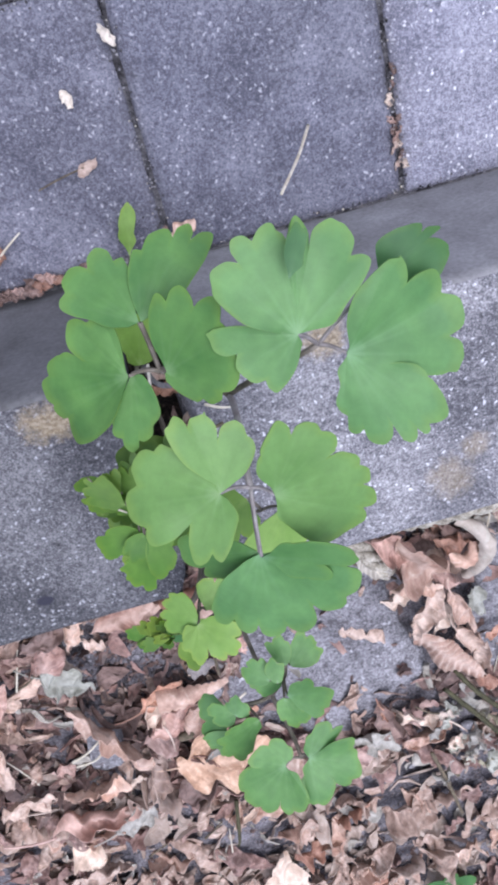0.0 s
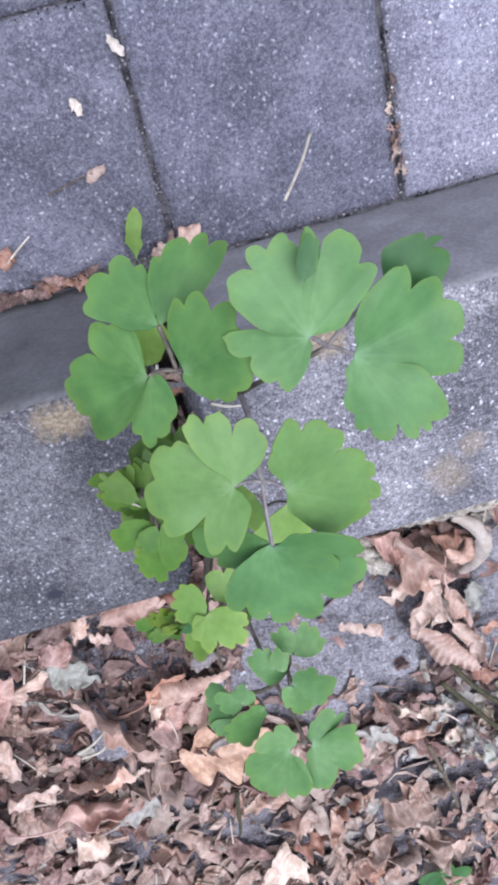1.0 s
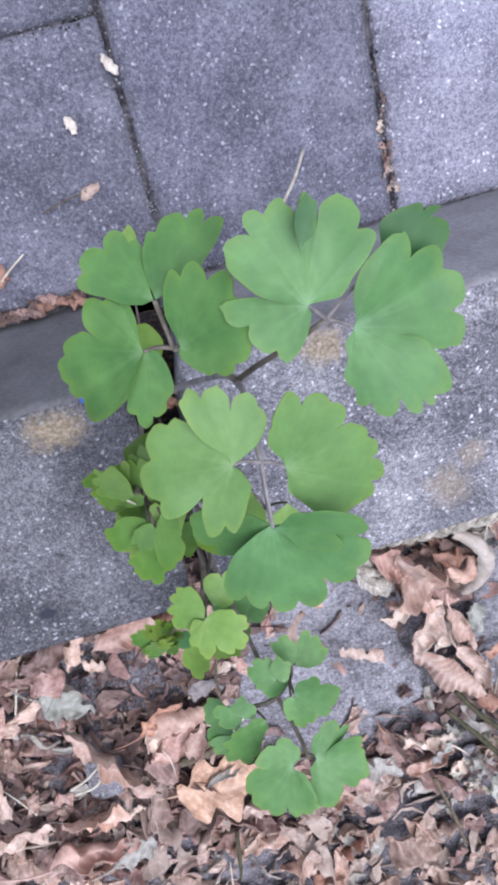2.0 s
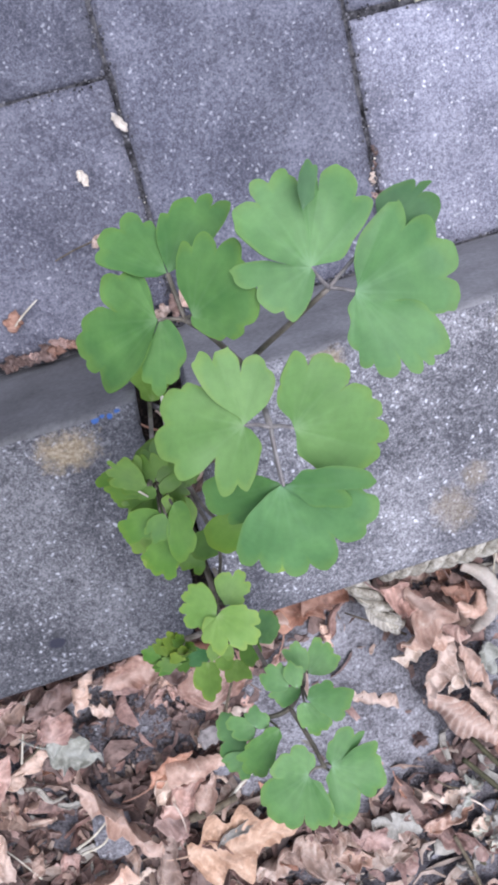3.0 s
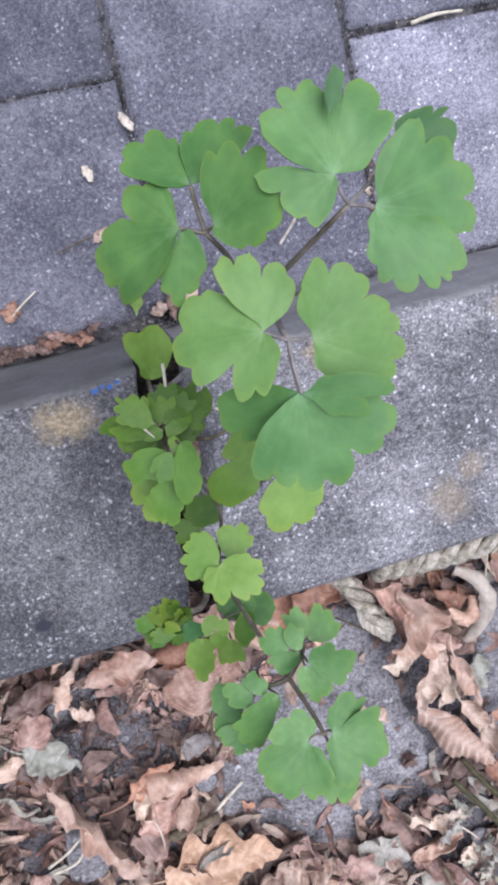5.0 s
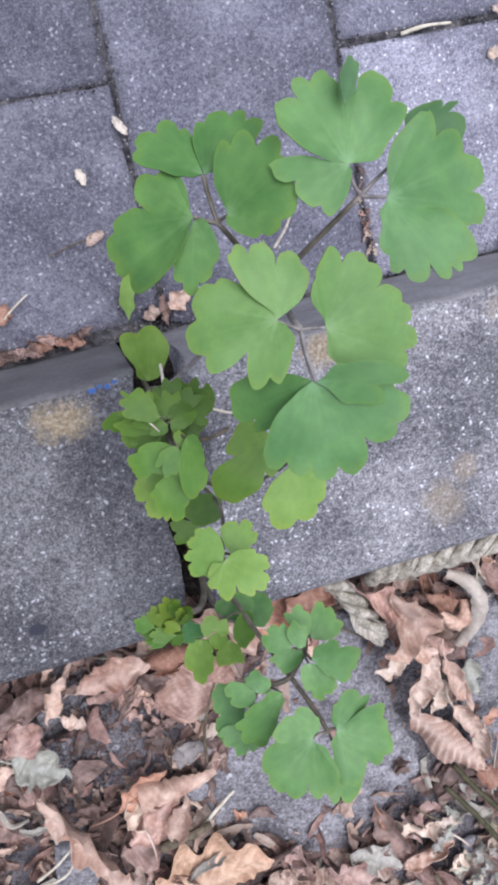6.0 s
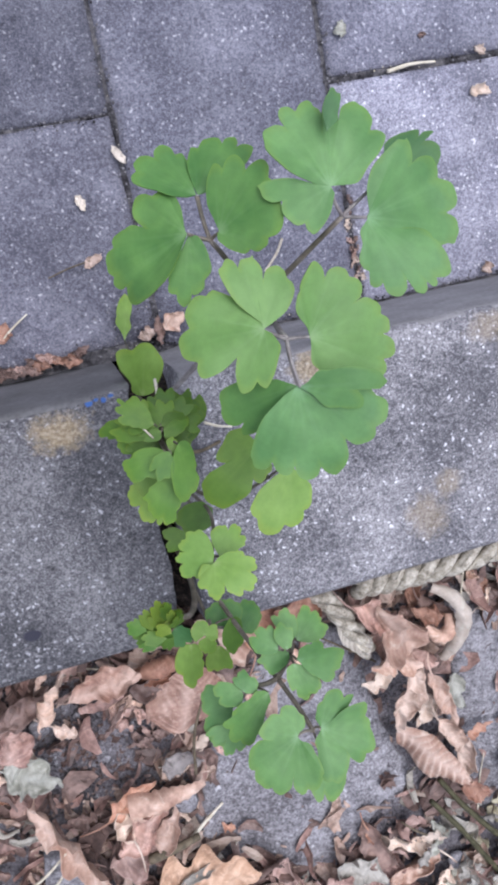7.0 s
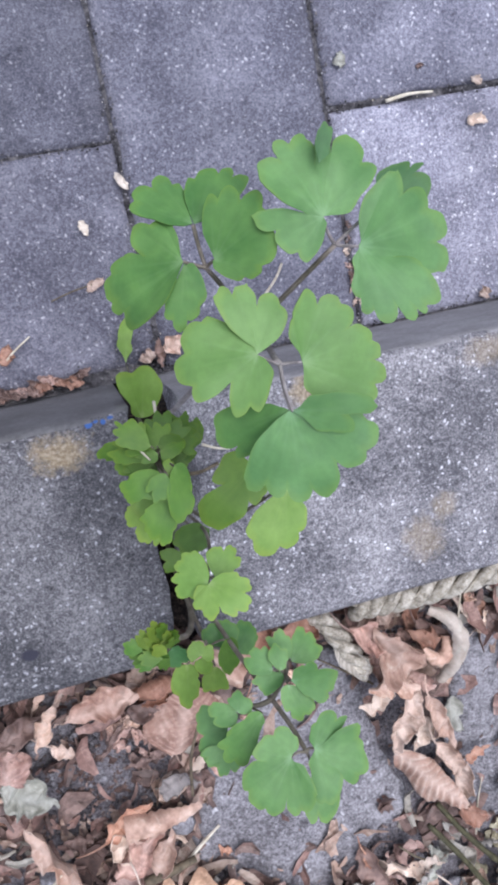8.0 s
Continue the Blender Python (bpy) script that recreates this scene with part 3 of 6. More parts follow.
def grow(key, base, yaw, lean, tone, lobes=(), teeth=(), hub=None, stalked=True):
    """One leaflet at its base, heading to yaw, its normal leaning by lean, with the short stalk that bears it."""
    seed = len(GROWN) + 1
    GROWN.append(key)
    if lobes:
        teeth = round_teeth(lobes, seed)
    leaf = part("leaflet", leaflet_mesh(teeth, -0.0012 if tone in "ab" else 0.0006, seed), GREEN[tone], STALK_OF[key], KINDS[tone])
    up = Vector((*lean, 1)).normalized()
    ex = (Vector((1, 0, 0)) - up * up.x).normalized()
    turn = Matrix((ex, up.cross(ex), up)).transposed().to_4x4() @ Matrix.Rotation(radians(yaw), 4, "Z")
    leaf.matrix_local = back @ Matrix.Translation(base) @ turn
    if not stalked:
        return
    a, b = np.array(hub or HUB[key]), np.array(base) - up * 0.0004
    bm = tube(bmesh.new(), [tuple(a + (b - a) * u - np.array((0, 0, 0.0012 * math.sin(math.pi * u)))) for u in np.linspace(0, 1, 6)], 0.0005, 0.00036, 6)
    bm.transform(back)
    part("leaflet_stalk", bm, STALK_PALE if key in "BC" else STALK, STALK_OF[key])


NODE = (0.0095, 0.0242, 0.178)
E_KNOT, E_LOW, E_SIDE, E_MID, E_FAR = (-0.0026, -0.0887, 0.165), (0.0013, -0.0975, 0.1835), (-0.0120, -0.0870, 0.1673), (0.0026, -0.0815, 0.1662), (0.0042, -0.0772, 0.1655)
stalk("A", 0.0008, (NODE, (0.0055, 0.0312, 0.184), (0.0018, 0.0378, 0.1915), (-0.0025, 0.0433, 0.197)))
stalk("B", 0.0008, (NODE, (0.0138, 0.0292, 0.185), (0.0198, 0.0352, 0.194), (0.0281, 0.0427, 0.2037)))
stalk("C", 0.0010, ((-0.0175, -0.012, 0.066), (-0.011, -0.006, 0.100), (0.0012, 0.011, 0.140), NODE, (0.0083, 0.0181, 0.2078)))
stalk("D", 0.0007, ((-0.0175, -0.030, 0.066), (-0.0125, -0.036, 0.112), (-0.009, -0.039, 0.142), (-0.0147, -0.0432, 0.1695)))
stalk("E", 0.0009, ((-0.0175, -0.062, 0.066), (-0.012, -0.074, 0.105), (-0.0066, -0.0836, 0.140), E_KNOT, (0.0003, -0.0945, 0.176), E_LOW), (E_KNOT, E_MID, E_FAR), (E_KNOT, (-0.007, -0.0884, 0.1665), E_SIDE))
stalk("F", 0.0009, ((-0.0175, -0.008, 0.066), (-0.019, -0.006, 0.11), (-0.021, -0.006, 0.152)))
stalk("G", 0.0013, ((-0.0165, -0.070, 0.066), (-0.016, -0.079, 0.100), (-0.021, -0.0795, 0.122), (-0.031, -0.070, 0.139)))
stalk("H", 0.0007, ((-0.0175, -0.025, 0.066), (-0.0100, -0.036, 0.118), (-0.001, -0.036, 0.140), (0.0100, -0.0300, 0.150)))
stalk("I", 0.0008, ((-0.0175, -0.068, 0.066), (-0.016, -0.078, 0.100), (-0.0150, -0.0840, 0.127)))
stalk("J", 0.0007, ((-0.0175, -0.040, 0.066), (-0.013, -0.042, 0.095), (-0.0105, -0.0440, 0.116)))
stalk("K", 0.0007, ((-0.0175, -0.010, 0.050), (-0.016, -0.006, 0.060), (-0.0145, -0.005, 0.070)))
# base in metres, heading, lean, colour, then its lobes or teeth
grow("A", (-0.0083, 0.0457, 0.2010), 154, (-0.60, 0.35), "b", teeth=(((-51, 1.7), (-56, 11.5), (-37, 14.1)), ((-24, 16.3), (-1, 10.8)), ((5, 18.4), (15, 20.3)), ((24, 21.6), (33, 22.6)), ((38, 22.1), (43, 20.7)), ((59, 20.4), (71, 14.3), (82, 5.0))))
grow("A", (-0.0010, 0.0447, 0.2017), -10, (-0.70, 0.19), "b", teeth=(((-155, 0.5), (-78, 3.0), (-50, 6.7), (-33, 9.4)), ((-25, 11.7), (-13, 13.2)), ((0, 15.4), (22, 15.8), (40, 17.3)), ((54, 18.3), (58, 12.9)), ((73, 17.3), (83, 14.9)), ((92, 15.1), (101, 11.4), (109, 2.3))))
grow("A", (-0.0035, 0.0539, 0.1966), 149, (0.10, 0.75), "b", teeth=(((-58, 3.2), (-61, 12.6), (-52, 13.9)), ((-45, 16.6), (-31, 15.3)), ((-21, 16.7), (-6, 16.0)), ((7, 14.7), (13, 9.5), (42, 2.3))))
grow("A", (-0.0078, 0.0452, 0.1992), -80, (-0.30, 0.28), "b", teeth=(((-49, 5.7), (-46, 13.0), (-36, 14.6)), ((-28, 16.2), (-21, 14.3)), ((-15, 13.6), (-4, 11.7)), ((18, 7.4), (54, 2.7), (54, 0.7))))
grow("A", (-0.0031, 0.0538, 0.1965), 59, (0.20, 0.60), "b", teeth=(((-43, 2.6), (-33, 13.5), (-23, 22.7), (-15, 20.3)), ((-10, 21.6), (-5, 18.7)), ((1, 18.9), (15, 14.9)), ((23, 13.4), (38, 3.1))))
grow("B", (0.0237, 0.0494, 0.2113), 138, (0.00, 0.21), "a", teeth=(((-140, 2.5), (-122, 10.2), (-109, 18.0), (-97, 17.5)), ((-87, 20.3), (-77, 20.4), (-69, 14.5)), ((-61, 20.2), (-52, 12.1)), ((-49, 19.5), (-36, 19.3)), ((-27, 20.2), (-24, 16.9)), ((-8, 18.7), (4, 15.7), (25, 3.5)), ((26, 15.7), (38, 15.2), (46, 12.1)), ((69, 12.1), (84, 10.9)), ((101, 11.0), (145, 1.8))))
grow("B", (0.0324, 0.0414, 0.2080), -25, (0.00, 0.21), "a", teeth=(((-81, 0.8), (-89, 6.3), (-77, 13.9)), ((-73, 16.0), (-65, 16.6)), ((-57, 19.6), (-46, 18.1)), ((-43, 21.6), (-36, 21.4)), ((-34, 22.2), (-30, 22.6)), ((-20, 22.7), (-8, 17.4), (-4, 8.7)), ((-2, 21.9), (8, 23.2), (18, 21.4)), ((28, 23.5), (42, 22.2)), ((56, 21.4), (57, 15.0)), ((77, 19.8), (98, 10.8), (80, 1.3))))
grow("B", (0.0425, 0.0502, 0.2000), 32, (-0.15, 0.15), "d", teeth=(((-56, 9.1), (-25, 13.5), (-16, 13.9), (-7, 12.8), (-4, 10.7)), ((-3, 14.2), (0, 14.3), (5, 11.7)), ((12, 12.6), (42, 8.4), (56, 4.7))))
# Folded tooth of the first B leaflet; its shade is in the colour.
grow("B", (0.0240, 0.0606, 0.2136), 66, (-0.10, 0.21), "d", teeth=(((-30, 1.6), (-20, 5.0), (-10, 8.6), (4, 9.4), (14, 7.0), (24, 1.8)),), stalked=False)
grow("C", (0.0022, 0.0220, 0.2127), 155, (-0.20, 0.38), "c", teeth=(((-133, 2.7), (-121, 10.4), (-104, 13.9)), ((-91, 14.9), (-80, 11.6)), ((-69, 16.5), (-57, 15.5)), ((-52, 17.5), (-41, 15.5), (-62, 1.7)), ((-31, 14.1), (-22, 16.2)), ((-14, 17.8), (7, 17.9)), ((20, 19.3), (37, 17.5)), ((50, 17.2), (57, 8.7)), ((81, 15.2), (93, 12.9)), ((103, 13.3), (122, 8.1), (162, 2.0))))
grow("C", (0.0125, 0.0181, 0.2126), 17, (-0.03, 0.10), "c", teeth=(((-107, 2.4), (-97, 9.0), (-82, 16.9), (-55, 20.2), (-45, 20.0)), ((-38, 20.9), (-27, 18.8)), ((-23, 19.3), (-12, 18.8)), ((-2, 17.3), (8, 12.7)), ((13, 16.4), (27, 17.3)), ((39, 16.7), (47, 14.4)), ((60, 16.5), (79, 10.4), (79, 2.2))))
grow("C", (0.0064, 0.0086, 0.2169), -63, (-0.30, 0.09), "a", teeth=(((-94, 3.6), (-74, 18.4), (-66, 21.1), (-57, 19.5)), ((-46, 20.3), (-41, 19.5)), ((-32, 21.6), (-23, 20.5)), ((-14, 21.9), (3, 16.9)), ((13, 20.2), (23, 21.0)), ((37, 20.8), (44, 18.8)), ((55, 11.0), (58, 2.3))))
# Two bent lobes of the third C leaflet; darker colours carry the bend's shade.
grow("C", (0.0065, 0.0085, 0.2165), -173, (-0.75, 0.10), "b", teeth=(((-34, 4.9), (-14, 18.4), (8, 20.6), (15, 17.4)), ((22, 18.7), (29, 15.1), (34, 7.8))))
grow("C", (0.0066, 0.0084, 0.2180), -10, (-0.30, 0.10), "w", teeth=(((-31, 3.9), (-30, 9.9), (-20, 14.4), (-5, 13.4)), ((1, 18.9), (8, 17.9), (17, 13.7), (28, 7.8), (31, 2.5))))
grow("D", (-0.0155, -0.0424, 0.1750), 159, (-0.50, 0.20), "m", teeth=(((-91, 2.7), (-63, 9.4), (-39, 11.3), (-29, 11.4)), ((-15, 11.4), (-8, 9.8)), ((4, 11.3), (13, 10.3)), ((32, 10.4), (45, 7.8)), ((60, 6.4), (92, 1.6))))
grow("D", (-0.0125, -0.0436, 0.1700), 47, (0.00, 0.50), "m", teeth=(((-45, 1.1), (-61, 4.8), (-38, 6.7)), ((-27, 9.3), (-14, 10.2)), ((1, 11.2), (12, 9.4)), ((24, 9.7), (47, 8.4), (61, 2.1))))
grow("D", (-0.0152, -0.0421, 0.1760), -82, (-0.30, 0.80), "m", teeth=(((-74, 1.5), (-103, 4.2), (-63, 7.8), (-39, 8.7)), ((-20, 11.0), (-1, 7.1)), ((8, 11.4), (20, 12.6)), ((36, 13.3), (48, 11.6)), ((60, 12.1), (74, 9.8)), ((87, 6.9), (111, 1.6))))
grow("E", (-0.0039, -0.0963, 0.1857), 174, (-0.13, 0.49), "g", teeth=(((-125, 1.6), (-131, 4.4), (-104, 7.0)), ((-80, 9.2), (-60, 8.5)), ((-39, 10.0), (-16, 11.2), (-2, 7.5)), ((5, 14.0), (20, 16.1), (27, 16.4)), ((43, 16.9), (52, 16.6)), ((63, 16.5), (73, 11.6)), ((83, 15.6), (91, 15.3)), ((102, 14.9), (117, 12.1), (129, 6.5), (117, 1.5))), hub=E_LOW)
grow("E", (0.0035, -0.0961, 0.1854), -3, (0.00, 0.48), "g", teeth=(((-124, 1.6), (-114, 6.4), (-103, 13.6), (-92, 15.9)), ((-81, 15.7), (-66, 12.8), (-54, 8.2)), ((-54, 15.3), (-42, 16.1)), ((-31, 16.8), (-13, 14.6), (1, 14.2)), ((17, 14.3), (16, 3.1)), ((27, 13.3), (36, 11.5)), ((51, 11.9), (72, 7.9)), ((92, 4.8), (114, 0.9))), hub=E_LOW)
grow("E", (0.0043, -0.1098, 0.1770), -94, (0.00, 0.40), "g", teeth=(((-45, 6.5), (-30, 11.6), (-18, 14.3), (-10, 12.7)), ((1, 14.7), (17, 12.9), (36, 9.7), (45, 5.4))), hub=E_LOW)
grow("E", (-0.0146, -0.0856, 0.1720), 52, (0.00, 0.50), "g", teeth=(((-95, 1.1), (-65, 4.0), (-31, 5.4), (4, 5.5)), ((24, 6.5), (49, 5.6)), ((66, 4.8), (61, 1.0))), hub=E_SIDE)
grow("E", (-0.0143, -0.0864, 0.1700), -174, (-0.10, 0.50), "g", teeth=(((-64, 1.0), (-53, 4.4), (-40, 8.3), (-21, 9.4), (-8, 8.3)), ((10, 8.0), (42, 5.1), (64, 1.7))), hub=E_SIDE)
grow("E", (-0.0079, -0.0865, 0.1750), -156, (-0.25, 0.35), "b", teeth=(((-70, 1.3), (-20, 5.8), (-11, 11.7), (-5, 13.8)), ((-3, 16.7), (5, 16.7)), ((14, 18.3), (20, 17.3)), ((31, 16.5), (34, 13.9)), ((41, 9.1), (29, 6.5)), ((53, 3.4), (72, 1.3))), hub=E_SIDE)
grow("E", (-0.0171, -0.0941, 0.1620), -177, (-0.10, 0.50), "w", teeth=(((-62, 5.3), (-54, 9.9), (-37, 10.7), (-9, 10.0), (6, 9.1)), ((19, 11.7), (42, 13.5), (58, 12.8), (62, 6.3))), hub=E_SIDE)
grow("E", (-0.0190, -0.0990, 0.1650), -122, (-0.10, 0.40), "g", lobes=((-34, 24, 9.2), (6, 24, 10.2), (40, 22, 8.7)), hub=E_SIDE)
grow("E", (-0.0016, -0.0761, 0.1710), 171, (-0.10, 0.50), "g", teeth=(((-92, 1.3), (-82, 7.1), (-66, 8.0)), ((-49, 9.1), (-37, 8.7)), ((-24, 9.4), (1, 6.9), (54, 1.3))), hub=E_MID)
grow("E", (0.0006, -0.0759, 0.1730), 70, (0.00, 0.45), "g", teeth=(((-69, 0.5), (-37, 2.3), (-12, 6.3), (7, 7.1)), ((19, 8.2), (48, 6.0), (80, 1.3))), hub=E_MID)
grow("E", (0.0019, -0.0798, 0.1680), -159, (-0.10, 0.20), "g", teeth=(((-83, 1.3), (-39, 6.8), (-23, 10.0), (-11, 9.7)), ((18, 8.5), (32, 5.6), (72, 1.2))), hub=E_MID)
grow("E", (0.0056, -0.0777, 0.1660), 24, (0.10, 0.50), "g", teeth=(((-61, 1.3), (-38, 7.6), (-19, 11.2), (-5, 11.1)), ((7, 11.2), (22, 11.4)), ((36, 11.4), (50, 6.6), (68, 1.1))), hub=E_FAR)
grow("E", (0.0042, -0.0773, 0.1660), 93, (-0.10, 0.50), "g", teeth=(((-59, 1.4), (-31, 6.7), (-16, 8.9)), ((-5, 10.2), (11, 9.7)), ((25, 9.6), (33, 6.4), (55, 1.0))), hub=E_FAR)
grow("E", (0.0023, -0.0784, 0.1762), -3, (-0.25, 0.60), "w", teeth=(((-56, 2.1), (-52, 9.1)), ((-45, 11.4), (-30, 12.1)), ((-18, 12.8), (-2, 14.0), (9, 9.1)), ((27, 8.6), (32, 6.4)), ((44, 5.1), (65, 1.1))), hub=E_MID)
grow("E", (0.0013, -0.0795, 0.1759), -85, (-0.08, 0.28), "g", teeth=(((-109, 0.7), (-58, 3.8), (-28, 7.4), (-15, 8.8)), ((-2, 11.4), (11, 11.6)), ((28, 10.9), (46, 8.4), (67, 1.5))), hub=E_MID)
grow("F", (-0.0221, -0.0017, 0.1705), 156, (-0.30, 0.40), "n", teeth=(((-32, 4.9), (-15, 9.0), (2, 12.0), (9, 7.4)), ((20, 8.3), (32, 4.1))))
grow("F", (-0.0222, -0.0040, 0.1680), 169, (-0.30, 0.30), "n", teeth=(((-49, 0.9), (-16, 9.0), (-6, 13.4), (2, 12.7)), ((12, 10.0), (13, 7.5)), ((24, 5.2), (43, 0.9))))
grow("F", (-0.0267, -0.0033, 0.1580), 169, (-0.30, 0.30), "n", teeth=(((-58, 0.6), (-27, 6.6), (-11, 9.6), (5, 12.1), (11, 10.2)), ((19, 8.5), (36, 1.3))))
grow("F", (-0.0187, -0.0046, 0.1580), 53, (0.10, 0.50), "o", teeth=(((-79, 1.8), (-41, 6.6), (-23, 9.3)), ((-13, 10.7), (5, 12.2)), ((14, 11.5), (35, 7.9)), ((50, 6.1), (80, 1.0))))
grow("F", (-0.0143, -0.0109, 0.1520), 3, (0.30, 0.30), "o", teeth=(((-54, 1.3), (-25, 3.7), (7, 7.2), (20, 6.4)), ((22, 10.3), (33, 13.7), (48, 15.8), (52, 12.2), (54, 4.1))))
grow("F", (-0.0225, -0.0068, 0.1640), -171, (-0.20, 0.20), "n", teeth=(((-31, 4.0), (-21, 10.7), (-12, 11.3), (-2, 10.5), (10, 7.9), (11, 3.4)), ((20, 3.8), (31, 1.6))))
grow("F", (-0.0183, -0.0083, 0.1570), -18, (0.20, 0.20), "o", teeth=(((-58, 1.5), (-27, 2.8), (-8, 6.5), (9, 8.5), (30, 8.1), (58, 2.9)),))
grow("F", (-0.0217, -0.0089, 0.1735), -159, (-0.20, 0.25), "e", teeth=(((-89, 1.1), (-44, 6.8), (-26, 9.7)), ((-20, 12.3), (-8, 12.6)), ((7, 11.8), (17, 8.8)), ((39, 6.8), (76, 1.4))))
grow("F", (-0.0204, -0.0089, 0.1755), -148, (0.00, 0.25), "e", teeth=(((-98, 0.7), (-36, 4.1), (-19, 6.5)), ((-6, 7.4), (-1, 6.4)), ((19, 8.3), (31, 7.7)), ((48, 6.4), (74, 1.4))))
grow("F", (-0.0178, -0.0071, 0.1745), -51, (0.20, 0.20), "e", teeth=(((-80, 2.3), (-58, 12.9), (-48, 15.9), (-37, 15.0)), ((-29, 13.2), (-19, 8.9)), ((-6, 6.9), (39, 3.3), (84, 0.8))))
grow("F", (-0.0207, -0.0159, 0.1725), -130, (-0.10, 0.10), "e", teeth=(((-35, 1.1), (-37, 6.7), (-30, 10.4), (-14, 11.2)), ((-1, 12.7), (14, 13.4)), ((25, 13.9), (31, 11.5)), ((40, 5.5), (73, 1.3))))
grow("F", (-0.0217, -0.0236, 0.1600), -132, (-0.20, 0.10), "y", teeth=(((-73, 9.4), (-65, 12.1), (-44, 12.4), (-35, 10.4)), ((-14, 11.7), (-3, 11.1), (3, 9.4)), ((12, 10.5), (16, 9.0)), ((25, 10.1), (38, 9.0), (48, 5.3), (73, 3.0))))
grow("F", (-0.0210, -0.0038, 0.1690), -169, (-0.20, 0.25), "n", teeth=(((-70, 3.1), (-45, 5.6), (-21, 7.5), (-6, 4.9)), ((7, 5.5), (39, 2.9), (70, 1.6))))
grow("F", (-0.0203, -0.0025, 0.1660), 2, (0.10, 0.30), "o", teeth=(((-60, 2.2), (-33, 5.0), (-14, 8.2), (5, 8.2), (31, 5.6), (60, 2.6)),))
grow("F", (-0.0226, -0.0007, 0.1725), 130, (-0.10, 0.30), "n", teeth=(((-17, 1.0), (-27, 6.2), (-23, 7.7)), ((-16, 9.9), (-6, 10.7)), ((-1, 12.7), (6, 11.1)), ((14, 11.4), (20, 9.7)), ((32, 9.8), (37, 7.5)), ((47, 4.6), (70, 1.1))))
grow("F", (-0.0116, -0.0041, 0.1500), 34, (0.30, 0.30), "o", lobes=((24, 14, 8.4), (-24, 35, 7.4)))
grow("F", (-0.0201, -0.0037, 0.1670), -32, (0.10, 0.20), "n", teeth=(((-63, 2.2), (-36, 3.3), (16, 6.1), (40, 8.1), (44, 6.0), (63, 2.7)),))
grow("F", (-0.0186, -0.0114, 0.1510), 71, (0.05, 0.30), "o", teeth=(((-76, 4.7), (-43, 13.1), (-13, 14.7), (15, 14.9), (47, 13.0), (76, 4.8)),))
grow("F", (-0.0190, -0.0102, 0.1570), -110, (-0.05, 0.25), "y", teeth=(((-76, 6.9), (-52, 13.0), (-25, 16.3), (-2, 19.2), (16, 18.7), (43, 12.4), (76, 7.0)),))
grow("F", (-0.0202, -0.0103, 0.1720), 63, (0.00, 0.30), "y", teeth=(((-29, 2.1), (-15, 4.3), (6, 5.2), (25, 4.6), (29, 2.9)),))
grow("G", (-0.0334, -0.0721, 0.1415), 166, (-0.20, 0.00), "n", teeth=(((-19, 1.9), (-14, 6.7), (-0, 9.5), (15, 8.7)), ((37, 7.6), (53, 2.9))))
grow("G", (-0.0319, -0.0751, 0.1395), -127, (-0.10, -0.20), "e", teeth=(((-105, 1.8), (-59, 5.8), (-30, 8.6), (-14, 7.5)), ((12, 5.8), (36, 4.4)), ((71, 4.6), (142, 1.6))))
grow("G", (-0.0281, -0.0755, 0.1380), -59, (0.20, -0.10), "d", teeth=(((-86, 1.5), (-55, 6.2), (-31, 7.6), (-9, 8.1)), ((13, 9.1), (27, 7.4), (38, 3.7), (82, 0.9))))
grow("H", (0.0067, -0.0157, 0.1630), -154, (-0.10, 0.20), "n", teeth=(((-82, 7.3), (-41, 10.8), (-23, 13.3), (-11, 11.8)), ((-6, 20.0), (7, 22.6), (21, 21.6), (29, 18.2), (38, 10.1)), ((52, 11.4), (66, 9.1), (82, 7.0))))
grow("H", (0.0159, -0.0254, 0.1580), -108, (0.10, 0.10), "m", teeth=(((-50, 5.8), (-41, 17.3), (-28, 20.6)), ((-12, 22.4), (0, 19.7)), ((15, 18.6), (23, 16.2)), ((40, 12.6), (52, 5.5))))
grow("I", (-0.0240, -0.0842, 0.1350), -117, (-0.20, 0.10), "y", teeth=(((-82, 1.1), (-42, 5.7), (-20, 9.7), (0, 12.2)), ((16, 15.9), (23, 13.9)), ((41, 9.2), (51, 6.5)), ((70, 4.4), (118, 1.2))))
grow("I", (-0.0190, -0.0810, 0.1380), 70, (-0.10, 0.30), "y", teeth=(((-130, 3.1), (-97, 4.5), (-41, 5.3), (-14, 3.4)), ((5, 4.8), (36, 5.6), (77, 5.1), (130, 3.8))))
grow("I", (-0.0183, -0.0826, 0.1360), -103, (0.10, 0.10), "y", teeth=(((-65, 3.1), (-29, 4.9), (-3, 6.1), (23, 6.5), (52, 4.7), (65, 2.0)),))
grow("I", (-0.0143, -0.0902, 0.1300), -98, (0.00, -0.10), "y", teeth=(((-79, 1.5), (-47, 6.8), (-27, 10.3), (-12, 10.6)), ((-1, 9.9), (8, 10.1)), ((26, 10.4), (36, 7.0), (57, 1.5))))
grow("I", (-0.0098, -0.0878, 0.1250), 83, (0.10, 0.30), "b", teeth=(((-71, 4.9), (-42, 9.9), (-14, 11.1), (19, 10.7), (45, 10.1), (71, 5.4)),))
grow("I", (-0.0052, -0.0901, 0.1250), 31, (0.10, 0.30), "b", teeth=(((-58, 2.5), (-43, 5.2), (-10, 9.8), (14, 11.9), (36, 11.7), (58, 7.7)),))
grow("I", (-0.0091, -0.0806, 0.1320), -66, (0.10, 0.10), "n", teeth=(((-70, 3.4), (-50, 9.3), (-29, 13.5), (-4, 9.9), (23, 5.3), (70, 2.5)),))
